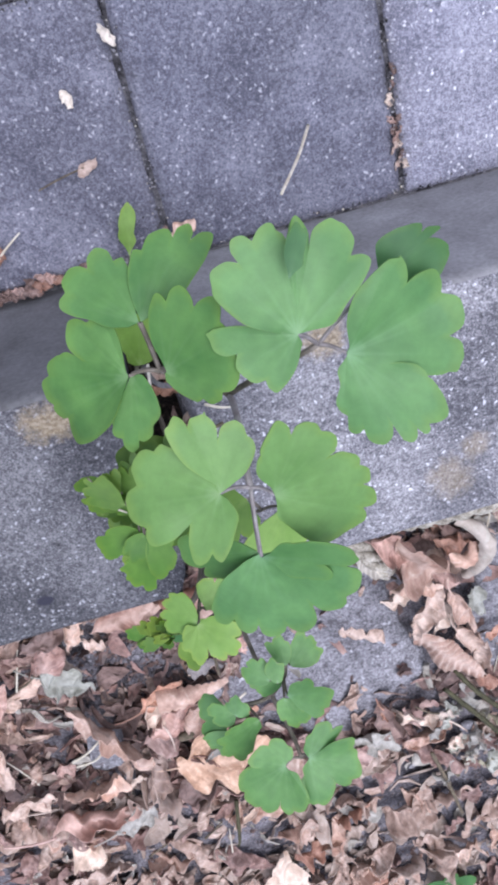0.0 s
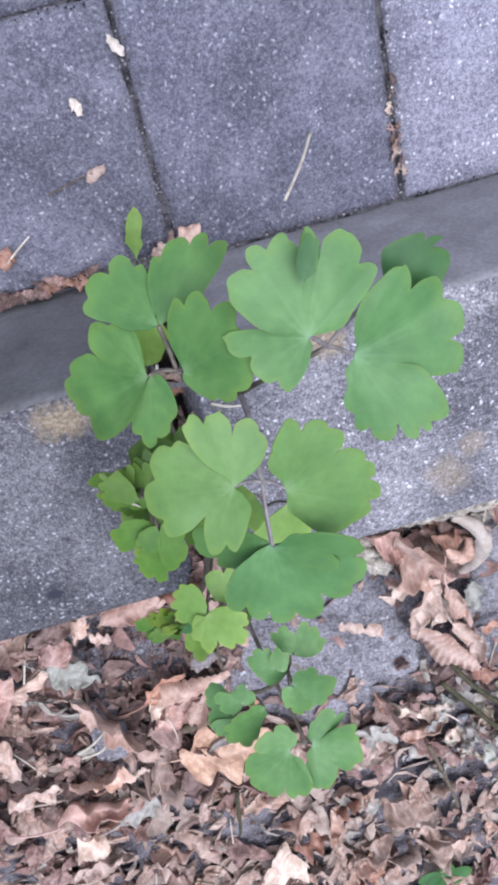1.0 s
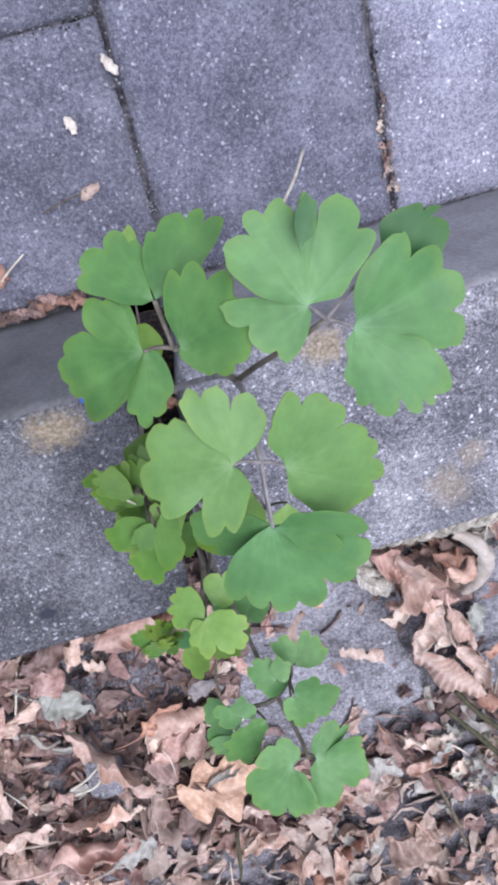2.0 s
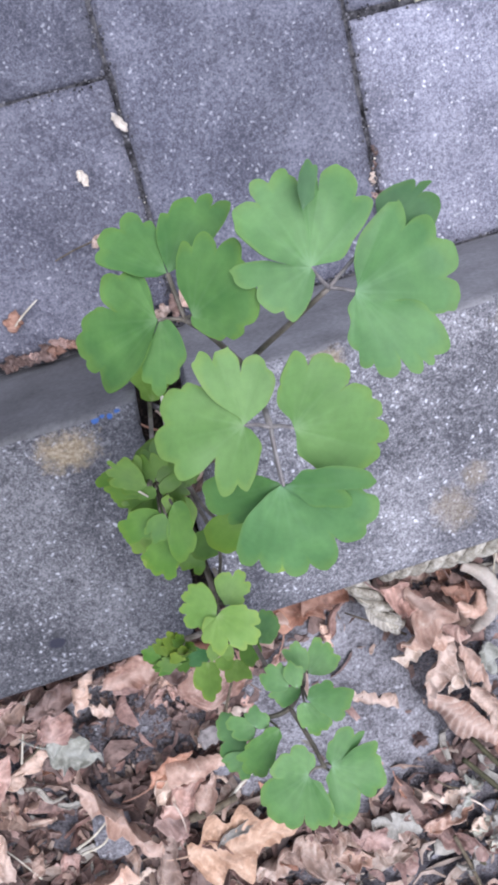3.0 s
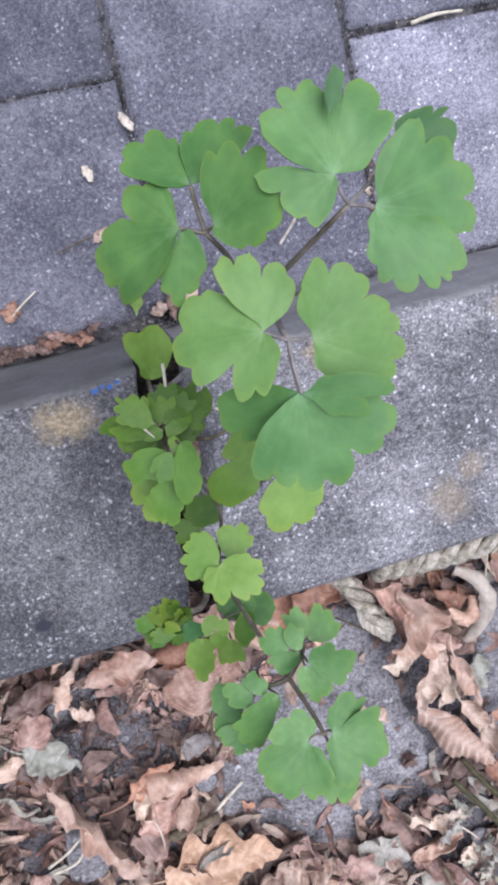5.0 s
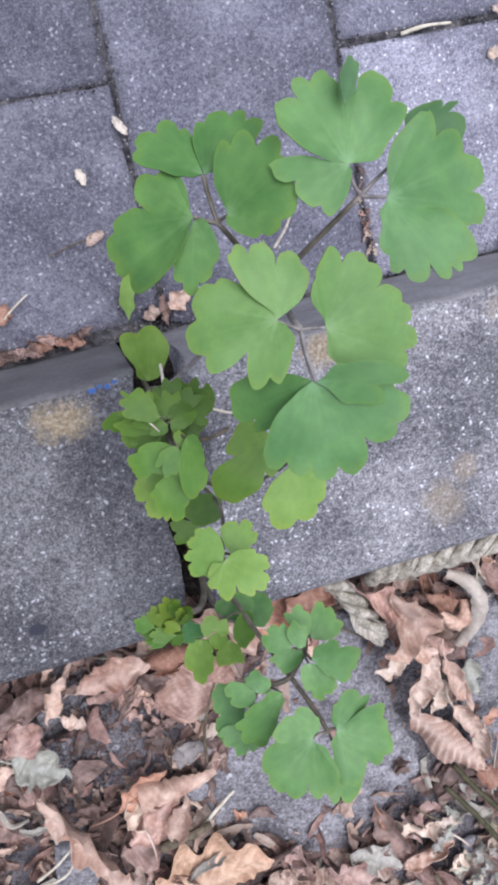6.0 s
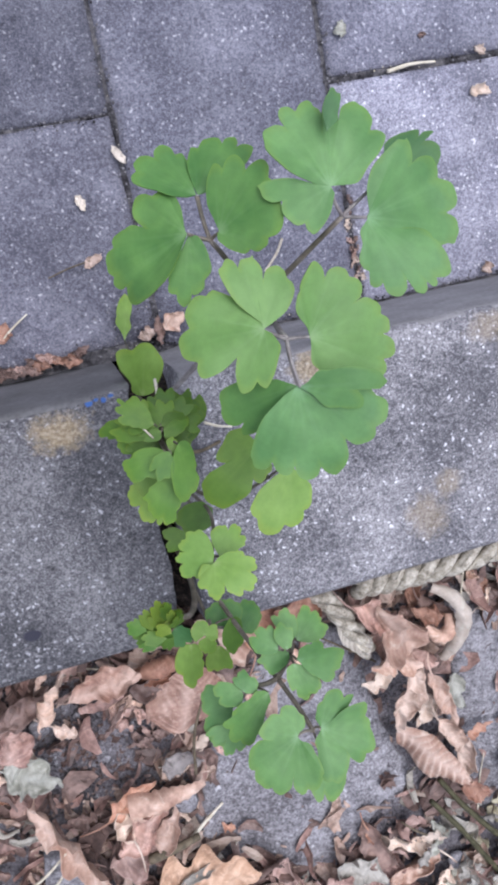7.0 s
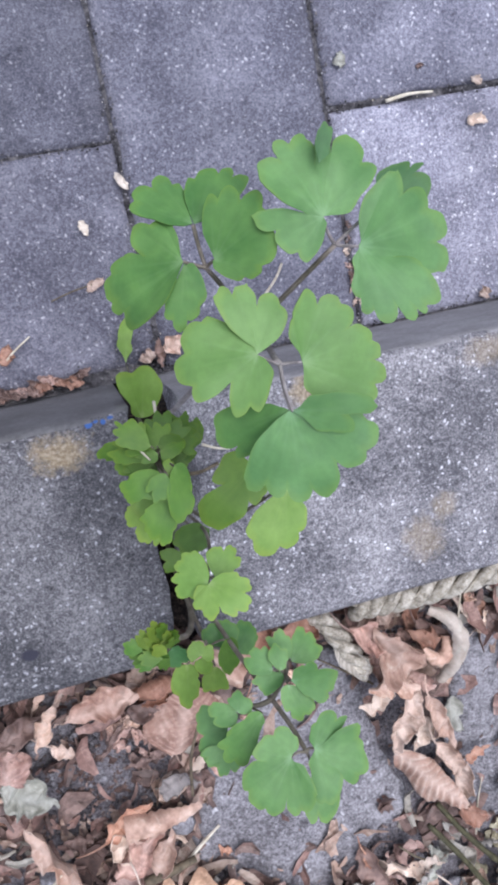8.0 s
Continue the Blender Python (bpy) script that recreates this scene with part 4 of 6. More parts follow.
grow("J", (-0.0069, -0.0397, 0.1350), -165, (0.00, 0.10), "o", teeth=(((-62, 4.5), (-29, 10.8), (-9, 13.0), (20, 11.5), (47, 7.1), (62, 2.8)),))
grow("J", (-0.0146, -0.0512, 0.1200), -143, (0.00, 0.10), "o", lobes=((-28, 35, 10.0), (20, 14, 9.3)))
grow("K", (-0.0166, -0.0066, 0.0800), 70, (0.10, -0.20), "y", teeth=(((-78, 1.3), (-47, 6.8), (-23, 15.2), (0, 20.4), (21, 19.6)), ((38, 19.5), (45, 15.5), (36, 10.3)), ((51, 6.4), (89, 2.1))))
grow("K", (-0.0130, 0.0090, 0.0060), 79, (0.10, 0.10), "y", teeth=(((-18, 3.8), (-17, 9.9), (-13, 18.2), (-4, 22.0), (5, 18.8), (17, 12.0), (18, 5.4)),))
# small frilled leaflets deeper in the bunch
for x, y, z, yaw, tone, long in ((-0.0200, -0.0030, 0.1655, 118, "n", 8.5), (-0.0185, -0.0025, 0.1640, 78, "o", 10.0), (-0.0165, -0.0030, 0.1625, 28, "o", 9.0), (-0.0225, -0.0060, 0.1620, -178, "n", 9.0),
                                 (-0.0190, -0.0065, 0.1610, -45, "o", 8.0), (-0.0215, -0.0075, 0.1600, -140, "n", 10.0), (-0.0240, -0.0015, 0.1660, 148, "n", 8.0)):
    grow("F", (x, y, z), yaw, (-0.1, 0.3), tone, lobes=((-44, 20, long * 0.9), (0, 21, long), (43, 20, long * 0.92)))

# the young leaf that is still folded up into a bunch
rnd = random.Random(5)
BUD = ((-0.0351, -0.0733, -0.6, 98, 7.9, 3.4, 4, "q"), (-0.0328, -0.0727, 0.4, 100, 6.5, 3.0, 10, "q"), (-0.031, -0.0712, 1.0, 97, 8.9, 3.9, 14, "q"), (-0.0302, -0.0707, 1.6, 84, 8.8, 2.8, 24, "n"),
       (-0.0295, -0.0727, 2.4, 84, 13.2, 1.9, 48, "q"), (-0.0288, -0.0729, 2.2, 81, 15.2, 1.5, 56, "n"), (-0.0281, -0.0733, 1.4, 77, 11.0, 2.6, 40, "o"), (-0.0296, -0.0744, 1.9, 132, 5.6, 4.5, 12, "q"),
       (-0.0311, -0.0765, 0.2, 160, 7.8, 3.4, 4, "n"), (-0.0369, -0.0727, -1.2, 146, 6.3, 4.6, -4, "e"), (-0.0323, -0.0777, -1.2, 179, 7.8, 3.0, -6, "e"), (-0.0325, -0.0764, -1.8, 167, 8.7, 3.7, -6, "o"),
       (-0.029, -0.0772, -1.0, -140, 4.9, 3.1, -4, "o"), (-0.0295, -0.0738, -1.4, 135, 7.4, 4.5, 0, "o"))
for k, (x, y, dz, yaw, size, wide, tilt, tone) in enumerate(BUD):
    wide, size = wide * 1.12, size * 1.12
    a = math.degrees(math.atan2(wide, size))
    teeth = (((-1.25 * a, size * 0.36), (-1.05 * a, size * 0.66), (-0.72 * a, size * 0.86), (-0.5 * a, size * 0.86)), ((-0.1 * a, size), (0.3 * a, size * 0.93)), ((0.72 * a, size * 0.88), (1.05 * a, size * 0.66), (1.25 * a, size * 0.36)))
    leaf = part("leaflet", leaflet_mesh(teeth, -0.02, 300 + k), GREEN[tone], STALK_OF["G"], "folded young yellow-green leaflet")
    leaf.matrix_local = back @ Matrix.Translation((x - 0.0004, y + 0.0006, 0.1430 + dz * 0.001)) @ Matrix.Rotation(radians(yaw), 4, "Z") @ Matrix.Rotation(radians(-tilt), 4, "Y") @ Matrix.Rotation(rnd.uniform(-0.35, 0.35), 4, "X")


# ---- dry leaves, rope and litter on the soil ----
STEM = {}


def dry_leaf_mesh(name, long, wide, curl, bend, wave, tone, seed, lobed=0, fold=0.0, stalk=True, ribs=0.0):
    """A dead leaf with midrib along x: curl rolls its sides, bend arches it lengthwise, wave crumples it, fold shuts it along the rib;
    side ribs run slantwise (ribs: how deep, over the usual) to a wavy, here and there torn edge that rolls in; lobed 9: an oak leaf's outline."""
    bm = bmesh.new()
    nu, nv = (72, 18) if ribs else (36, 18)
    rnd = random.Random(seed * 7 + 1)
    blunt, twist, lop = rnd.uniform(0.7, 1.15), rnd.uniform(-1.2, 1.2), rnd.uniform(0.75, 1.25)
    pitch, shift = max(0.0026, long / rnd.uniform(9, 13)), rnd.uniform(0, 9)
    vein = bm.verts.layers.float.new("vein")
    grid = []
    for i in range(nu + 1):
        u = i / nu
        w = wide / 2 * (math.sin(math.pi * min(max(u, 0.015), 0.985) ** blunt) ** 0.8)
        row = []
        for j in range(nv + 1):
            v = 2 * j / nv - 1
            side = 0.7 if v > 0 else 4.1
            tear = noise.noise(Vector((u * 5, seed * 2.3, side)))
            torn = (lop if v > 0 else 2 - lop) * (1 + (0.13 if wave > 0.0025 else 0.05) * noise.noise(Vector((u * 14, seed * 1.3, side))) - (0.9 * max(0, tear - 0.22) if lobed else 0.35 * max(0, tear - 0.3) if wave > 0.002 else 0))
            if not ribs and lobed != 9:
                torn *= 1 + 0.42 * noise.noise(Vector((u * 5.5, seed * 3.9, side)))
            if lobed == 9:
                torn *= 0.80 + 0.24 * math.cos(2 * math.pi * 3.4 * u + (0.9 if v > 0 else 2.0))
            x, s = (u - 0.5) * long, v * w * torn
            slant = math.pi * ((x - 0.6 * abs(s) - 9 * s * s) / pitch + (0.4 if v > 0 else 0) + 0.9 * noise.noise(Vector((u * 2.4, shift, side))))
            phase = min(0.6 + ribs, 1.4) * (1 - 2.2 * abs(math.sin(slant))) * (1 - 0.35 * abs(v))
            bow = 0.16 * wide * noise.noise(Vector((u * 2.1, seed * 5.9, 2)))
            roll = curl * (1 + 0.5 * noise.noise(Vector((u * 2.7, seed * 2.9, side))))
            if abs(roll) > 0.01:
                rad = wide / (2 * abs(roll))
                y, z = rad * math.sin(s / rad), rad * (1 - math.cos(s / rad)) * (1 if roll > 0 else -1)
            else:
                y, z = s, 0
            z += abs(s) * fold * (1 + noise.noise(Vector((u * 4, seed * 1.7, 9)))) + s * 0.5 * noise.noise(Vector((u * 2.5, seed * 3.1, 5)))
            z += (0.010 + 0.010 * ribs) * long * (1 - 1.6 * abs(math.sin(slant))) * min(1, abs(v) * 2.5) * (1 - 0.4 * abs(v))
            z += 0.22 * wide * max(0, abs(v) - 0.72) ** 1.2 * (0.5 + 1.6 * noise.noise(Vector((u * 5.3, seed * 4.7, side))))
            z += 0.0011 * v * v * math.sin(u * 17 + seed + 3 * v)
            c, d = math.cos(twist * (u - 0.5)), math.sin(twist * (u - 0.5))
            y, z = c * y - d * z + bow, d * y + c * z
            ang = bend * (u - 0.5)
            if abs(bend) > 0.01:
                rad, sg = long / abs(bend), (1 if bend > 0 else -1)
                x, z = abs((rad - sg * z) * math.sin(abs(ang))) * (1 if u > 0.5 else -1), z * math.cos(ang) + sg * rad * (1 - math.cos(ang))
            p = Vector((x, y, seed * 0.37))
            z += wave * (0.7 * (0.35 - abs(noise.noise(p * 70)) * 1.8) + 0.4 * (0.3 - abs(noise.noise(p * 170)) * 1.7) + 0.12 * noise.noise(p * 420) + 0.5 * noise.noise(p * 45))
            if not ribs:
                p = Vector((x * 2.0 / wide, y * 2.0 / wide, seed * 1.7))
                z += 0.17 * wide * (0.45 - 2.0 * abs(noise.noise(p))) + 0.06 * wide * (0.4 - 2.0 * abs(noise.noise(p * 2.3)))
                x, y = x + 0.16 * wide * noise.noise(p * 1.3 + Vector((7, 0, 0))), y + 0.16 * wide * noise.noise(p * 1.3 + Vector((0, 0, 9)))
            row.append(bm.verts.new((x, y, z)))
            row[-1][vein] = phase
        grid.append(row)
    sheet(bm, grid)
    bmesh.ops.recalc_face_normals(bm, faces=bm.faces)
    thicken(bm, 0.00025)
    foot = grid[0][nv // 2].co.copy()
    me = mesh_of(name, bm, DRY[tone])
    if stalk:
        stem = tube(bmesh.new(), [tuple(foot + Vector((0.001 - 0.0035 * k, 0.0008 * k * k * 0.3, 0.0004 * k))) for k in range(5)], 0.0005, 0.0003, 6)
        STEM[me.name] = mesh_of("leaf_stem", stem, DRY[tone])
    return me


def add_stem(ob):
    """Hangs the stem that belongs to a dead leaf's blade under it."""
    if ob.data.name in STEM:
        stem = new("leaf_stem", STEM[ob.data.name])
        stem.parent = ob


def curled_strip(line, wide, tone, seed, label, dome=-1, taper=None):
    """A narrow rolled piece of dead leaf along a curved line, hollow like a gutter, or a dome with its back up."""
    bm, rnd = bmesh.new(), random.Random(seed)
    path = [Vector(p) for p in smooth_line(line, 8)]
    grid, turn, n = [], rnd.uniform(0, 6), len(path) - 1
    for i, p in enumerate(path):
        d = (path[min(i + 1, n)] - path[max(i - 1, 0)]).normalized()
        side = d.cross(Vector((0, 0, 1))).normalized()
        up = side.cross(d)
        r = wide / 2 * (0.35 + 0.65 * math.sin(math.pi * min(max(i / n, 0.06), 0.94)) ** 0.6) * (1 + 0.25 * noise.noise(Vector((i * 0.4, seed, 0))))
        if taper:
            r = wide / 2 * (taper[0] + (taper[1] - taper[0]) * i / n) * (1 + 0.08 * noise.noise(Vector((i * 0.4, seed, 0))))
        lean = 0.7 * math.sin(turn + 2.2 * i / n)
        grid.append([bm.verts.new(p + r * (math.sin(q + lean) * side + dome * (math.cos(q + lean) - 0.6) * up) + (side + up) * r * 0.16 * noise.noise(Vector((i * 0.45, q * 1.6, seed))) + up * r * 0.10 * math.sin(i * 1.9 + seed) * abs(q)) for q in np.linspace(-1.7, 1.7, 11)])
    sheet(bm, grid)
    bmesh.ops.recalc_face_normals(bm, faces=bm.faces)
    thicken(bm, 0.0003)
    ob = new("dry_leaf", mesh_of("dry_leaf", bm, DRY[tone]))
    return tagged(ob, label, "dead leaf", "fallen dry leaves")


LABELS = {"clay": "clay-coloured glossy dead leaf on the soil", "tan": "curled tan dead leaf lying on the soil", "pink": "rosy brown curled dead leaf on the soil", "pale": "pale beige wrinkled dead leaf on the soil",
          "orange": "orange-brown dead leaf on the soil", "dark": "dark brown rotting leaf on the soil", "grey": "grey weathered dead leaf on the soil",
          "white": "whitish green dead leaf on the soil", "rose": "pale rosy ribbed dead leaf on the soil", "oak": "orange-tan lobed oak leaf on the soil",
          "dun": "flat grey-brown rotting leaf on the soil", "olive": "olive-grey rotting leaf on the soil"}


def dry_leaf(x, y, z, yaw, pitch, roll, long, wide, tone, curl=0.8, bend=0.5, wave=0.004, seed=1, lobed=0, fold=0.0, stalk=True, ribs=0.0):
    ob = new("dry_leaf", dry_leaf_mesh("dry_leaf", long, wide, curl * 0.7, bend, wave * 1.6 + 0.0006, tone, seed, lobed, fold, stalk and seed % 3 == 0, ribs))
    ob.matrix_world = pose(x, y, z, roll, pitch, yaw)
    add_stem(ob)
    return tagged(ob, LABELS[tone], "dead leaf", "fallen dry leaves")


# scraps caught in the broken joint of the kerb
dry_leaf(-0.0080, -0.0375, 0.077, 70, 25, 10, 0.012, 0.006, "pale", 1.2, 0.6, 0.001, 211, 0, 0.2)
dry_leaf(-0.0035, -0.0330, 0.077, 60, 10, 20, 0.017, 0.006, "pink", 1.4, 0.4, 0.001, 212, 0, 0.2)
dry_leaf(-0.0125, -0.0250, 0.066, -30, 10, 0, 0.013, 0.006, "orange", 1.0, 0.4, 0.002, 213, 0, 0.1)
dry_leaf(-0.0085, -0.0185, 0.070, -35, 4, 0, 0.020, 0.0035, "tan", 1.0, 0.3, 0.001, 214, 0, 0.1)
dry_leaf(-0.0115, -0.0390, 0.075, 85, 12, 0, 0.020, 0.0045, "dark", 1.0, 0.3, 0.001, 215, 0, 0.1)
dry_leaf(-0.0060, -0.0450, 0.072, 20, 12, 0, 0.014, 0.008, "dark", 1.0, 0.3, 0.002, 216, 0, 0.1)
# the leaves that stand out
dry_leaf(-0.0576, -0.1240, 0.070, 3, 4, -22, 0.032, 0.014, "clay", 1.1, 0.3, 0.0012, 11, 0, 0.0)
curled_strip([(-0.0450, -0.1270, 0.062), (-0.0385, -0.1225, 0.073), (-0.0310, -0.1215, 0.074), (-0.0250, -0.1270, 0.064)], 0.0085, "orange", 12, "orange-brown rolled dead leaf under the kerb", 1)
curled_strip([(-0.0430, -0.1330, 0.058), (-0.0370, -0.1300, 0.062), (-0.0300, -0.1320, 0.060)], 0.0060, "orange", 15, "orange-brown curled scrap of dead leaf", -1)
# Dark leaf added behind the roll to put shade in its hollow.
dry_leaf(-0.0370, -0.1330, 0.058, 20, 4, 10, 0.026, 0.014, "dark", 1.0, 0.4, 0.003, 215, 0, 0.1)
dry_leaf(-0.0262, -0.1430, 0.0650, 72, 4, 4, 0.034, 0.034, "clay", -1.0, -0.6, 0.0006, 13, 0, 0.0, True, 0.45)
curled_strip([(-0.0715, -0.1365, 0.060), (-0.0620, -0.1345, 0.064), (-0.0525, -0.1340, 0.061)], 0.0062, "pink", 14, "narrow rosy rolled dead leaf on the soil", 1)
dry_leaf(-0.0340, -0.1770, 0.0585, -10, 3, 4, 0.021, 0.013, "dun", 0.4, 0.2, 0.001, 16, 0, 0.0)
dry_leaf(-0.1030, -0.1435, 0.060, 70, 2, 14, 0.024, 0.018, "pink", 1.0, 0.4, 0.0016, 25, 0, 0.0)
dry_leaf(-0.0975, -0.1600, 0.0605, -32, 0, -8, 0.027, 0.017, "white", 0.7, 0.5, 0.0012, 18, 2, 0.1)
dry_leaf(-0.0890, -0.1990, 0.0625, -71, 2, 16, 0.068, 0.018, "rose", 1.9, 0.4, 0.0018, 19, 0, 0.35)
curled_strip([(-0.0620, -0.1905, 0.062), (-0.0530, -0.1905, 0.063), (-0.0440, -0.1900, 0.062), (-0.0350, -0.1905, 0.060), (-0.0270, -0.1895, 0.058)], 0.0150, "rose", 20, "pale dead leaf rolled into a cone", 1, (1.0, 0.30))
dry_leaf(-0.0600, -0.1860, 0.0590, 20, 4, -6, 0.026, 0.010, "orange", 0.8, 0.4, 0.001, 24, 0, 0.1)
dry_leaf(-0.0665, -0.1960, 0.062, 110, 10, 25, 0.015, 0.011, "pale", 1.6, 0.6, 0.001, 21, 0, 0.0)
dry_leaf(-0.0590, -0.2015, 0.060, 32, 6, 6, 0.030, 0.017, "pink", 1.6, 0.6, 0.002, 22, 2, 0.2)
dry_leaf(-0.0480, -0.2050, 0.060, 60, 6, -12, 0.022, 0.014, "rose", 1.5, 0.6, 0.002, 23, 0, 0.1)
dry_leaf(-0.0650, -0.2130, 0.058, 10, 4, 10, 0.026, 0.013, "pink", 1.4, 0.4, 0.002, 26, 2, 0.2)
dry_leaf(-0.0390, -0.2430, 0.061, -4, -2, 4, 0.056, 0.044, "oak", 0.35, -0.3, 0.0014, 27, 9, 0.0, True, 0.35)
dry_leaf(-0.0790, -0.2420, 0.059, 65, 6, 15, 0.040, 0.013, "tan", 2.0, 0.4, 0.002, 28, 0, 0.2)
dry_leaf(-0.1080, -0.2360, 0.060, -20, 4, 8, 0.034, 0.022, "rose", 1.0, 0.4, 0.003, 29, 3, 0.1)
dry_leaf(-0.1210, -0.1280, 0.062, 20, 6, 10, 0.034, 0.014, "tan", 1.6, 0.4, 0.003, 30, 0, 0.1)
dry_leaf(-0.0840, -0.1285, 0.062, 58, 8, 12, 0.022, 0.010, "tan", 1.6, 0.6, 0.002, 31, 0, 0.2)
dry_leaf(-0.0960, -0.1300, 0.060, 15, 4, -14, 0.030, 0.012, "dark", 1.4, 0.4, 0.002, 32, 0, 0.2)
dry_leaf(-0.0800, -0.1450, 0.057, -35, 4, 4, 0.011, 0.007, "tan", 0.9, 0.3, 0.001, 33, 0, 0.0)
# the heap beside the rope
dry_leaf(0.0725, -0.1385, 0.071, -62, 6, 10, 0.032, 0.023, "rose", 1.1, -0.5, 0.0022, 2, 2, 0.2)
dry_leaf(0.0625, -0.1280, 0.068, -40, 4, -10, 0.024, 0.016, "pink", 1.2, 0.5, 0.0014, 3, 0, 0.1)
dry_leaf(0.0700, -0.1560, 0.066, -20, 4, 12, 0.026, 0.016, "rose", 1.4, 0.4, 0.0014, 4, 2, 0.1)
dry_leaf(0.0735, -0.1775, 0.064, -116, 4, 12, 0.034, 0.013, "tan", 1.4, 0.3, 0.0016, 5, 0, 0.2)
dry_leaf(0.0925, -0.1820, 0.063, -70, 4, 15, 0.034, 0.011, "rose", 1.8, 0.5, 0.0012, 6, 0, 0.3)
dry_leaf(0.0620, -0.1640, 0.062, 10, 4, -8, 0.018, 0.011, "pale", 1.4, 0.4, 0.0012, 7, 0, 0.1)
# Dark cupped leaf standing in for the shade of a hollow in the heap.
dry_leaf(0.0935, -0.1440, 0.059, -60, 8, 0, 0.028, 0.020, "dark", 1.6, 0.3, 0.002, 9, 0, 0.3)
dry_leaf(0.0900, -0.1360, 0.064, -30, 8, 20, 0.020, 0.012, "orange", 2.0, 0.5, 0.001, 10, 0, 0.2)
curled_strip([(0.0870, -0.1430, 0.066), (0.0930, -0.1500, 0.068), (0.0985, -0.1480, 0.068), (0.1000, -0.1400, 0.066)], 0.0070, "rose", 34, "rosy curled strip of dead leaf on the soil", 1)
curled_strip([(0.092, -0.124, 0.068), (0.1010, -0.131, 0.072), (0.1045, -0.143, 0.072), (0.101, -0.156, 0.067), (0.0955, -0.165, 0.061)], 0.0080, "cream", 6, "cream-coloured rolled strip of dead leaf on the soil", 1)
dry_leaf(0.0840, -0.2145, 0.0635, -50, -2, 10, 0.052, 0.020, "rose", -1.3, -0.5, 0.0006, 8, 0, 0.0, True, 1.3)
dry_leaf(0.1020, -0.2410, 0.060, -62, 4, 4, 0.020, 0.012, "orange", 1.0, 0.4, 0.0012, 35, 2, 0.1)
dry_leaf(0.0920, -0.2040, 0.062, -63, 6, -8, 0.026, 0.012, "tan", 1.7, 0.4, 0.0012, 36, 0, 0.2)
dry_leaf(0.1100, -0.2105, 0.056, 10, 2, 0, 0.015, 0.007, "orange", 1.0, 0.4, 0.001, 37, 0, 0.1)
dry_leaf(0.1015, -0.1860, 0.056, -75, 2, 0, 0.019, 0.011, "white", 0.5, 0.3, 0.001, 38, 0, 0.0)
dry_leaf(0.0475, -0.2494, 0.056, -60, 2, 0, 0.009, 0.007, "orange", 1.0, 0.4, 0.001, 39, 0, 0.1)
dry_leaf(0.0380, -0.2630, 0.060, -35, 4, 0, 0.028, 0.018, "grey", 0.7, 0.4, 0.0016, 40, 2, 0.0)
dry_leaf(0.0240, -0.2670, 0.059, -40, 4, 0, 0.028, 0.016, "pink", 1.0, 0.6, 0.002, 41, 3, 0.1)
dry_leaf(0.0520, -0.1360, 0.064, -60, 4, 10, 0.030, 0.013, "grey", 1.5, 0.5, 0.001, 42, 0, 0.1, True, 0.8)
dry_leaf(-0.0060, -0.1200, 0.066, -20, 6, 10, 0.038, 0.024, "rose", 0.8, -0.5, 0.002, 43, 0, 0.0)
dry_leaf(0.0300, -0.1150, 0.065, 20, 10, -10, 0.030, 0.020, "orange", 1.0, 0.5, 0.002, 44, 3, 0.1)
dry_leaf(0.0120, -0.1180, 0.062, 70, 4, 12, 0.026, 0.016, "orange", 0.9, 0.5, 0.002, 45, 0, 0.1)
dry_leaf(-0.138, -0.160, 0.060, 30, 2, 0, 0.034, 0.020, "pink", 0.9, 0.4, 0.003, 46, 0, 0.1)
dry_leaf(-0.150, -0.200, 0.060, 110, 2, 0, 0.036, 0.022, "tan", 0.9, 0.4, 0.003, 47, 0, 0.1)
dry_leaf(-0.035, -0.359, 0.060, 80, 6, 4, 0.034, 0.026, "pale", 0.4, -0.4, 0.002, 221, 2, 0.0)
dry_leaf(-0.098, -0.271, 0.060, 20, 4, 8, 0.028, 0.018, "grey", 0.6, 0.4, 0.003, 222, 0, 0.0)
dry_leaf(-0.130, -0.288, 0.060, 110, 6, 6, 0.026, 0.016, "pale", 0.7, 0.5, 0.003, 223, 0, 0.1)
dry_leaf(-0.135, -0.308, 0.059, -10, 6, 6, 0.030, 0.012, "tan", 1.4, 0.5, 0.003, 224, 0, 0.1)
dry_leaf(0.078, -0.385, 0.060, -40, 6, 6, 0.030, 0.016, "tan", 1.0, 0.5, 0.003, 225, 0, 0.1)
dry_leaf(-0.144, -0.234, 0.060, 15, 6, 6, 0.030, 0.018, "tan", 0.9, 0.5, 0.003, 226, 0, 0.1)
# splinters of leaf along the foot of the kerb
rnd = random.Random(83)
for k in range(34):
    x, y = rnd.uniform(-0.118, -0.030), rnd.uniform(-0.146, -0.110)
    dry_leaf(x, y, soil_height(x, y) + rnd.uniform(0.005, 0.015), rnd.gauss(35, 28), rnd.gauss(0, 10), rnd.gauss(0, 16), rnd.uniform(0.008, 0.020), rnd.uniform(0.0022, 0.0050), ("pink", "dark", "tan", "pink", "dark", "rose")[k % 6], rnd.uniform(0.8, 2), 0.5, 0.0010, 571 + k, 0, 0.2, False)
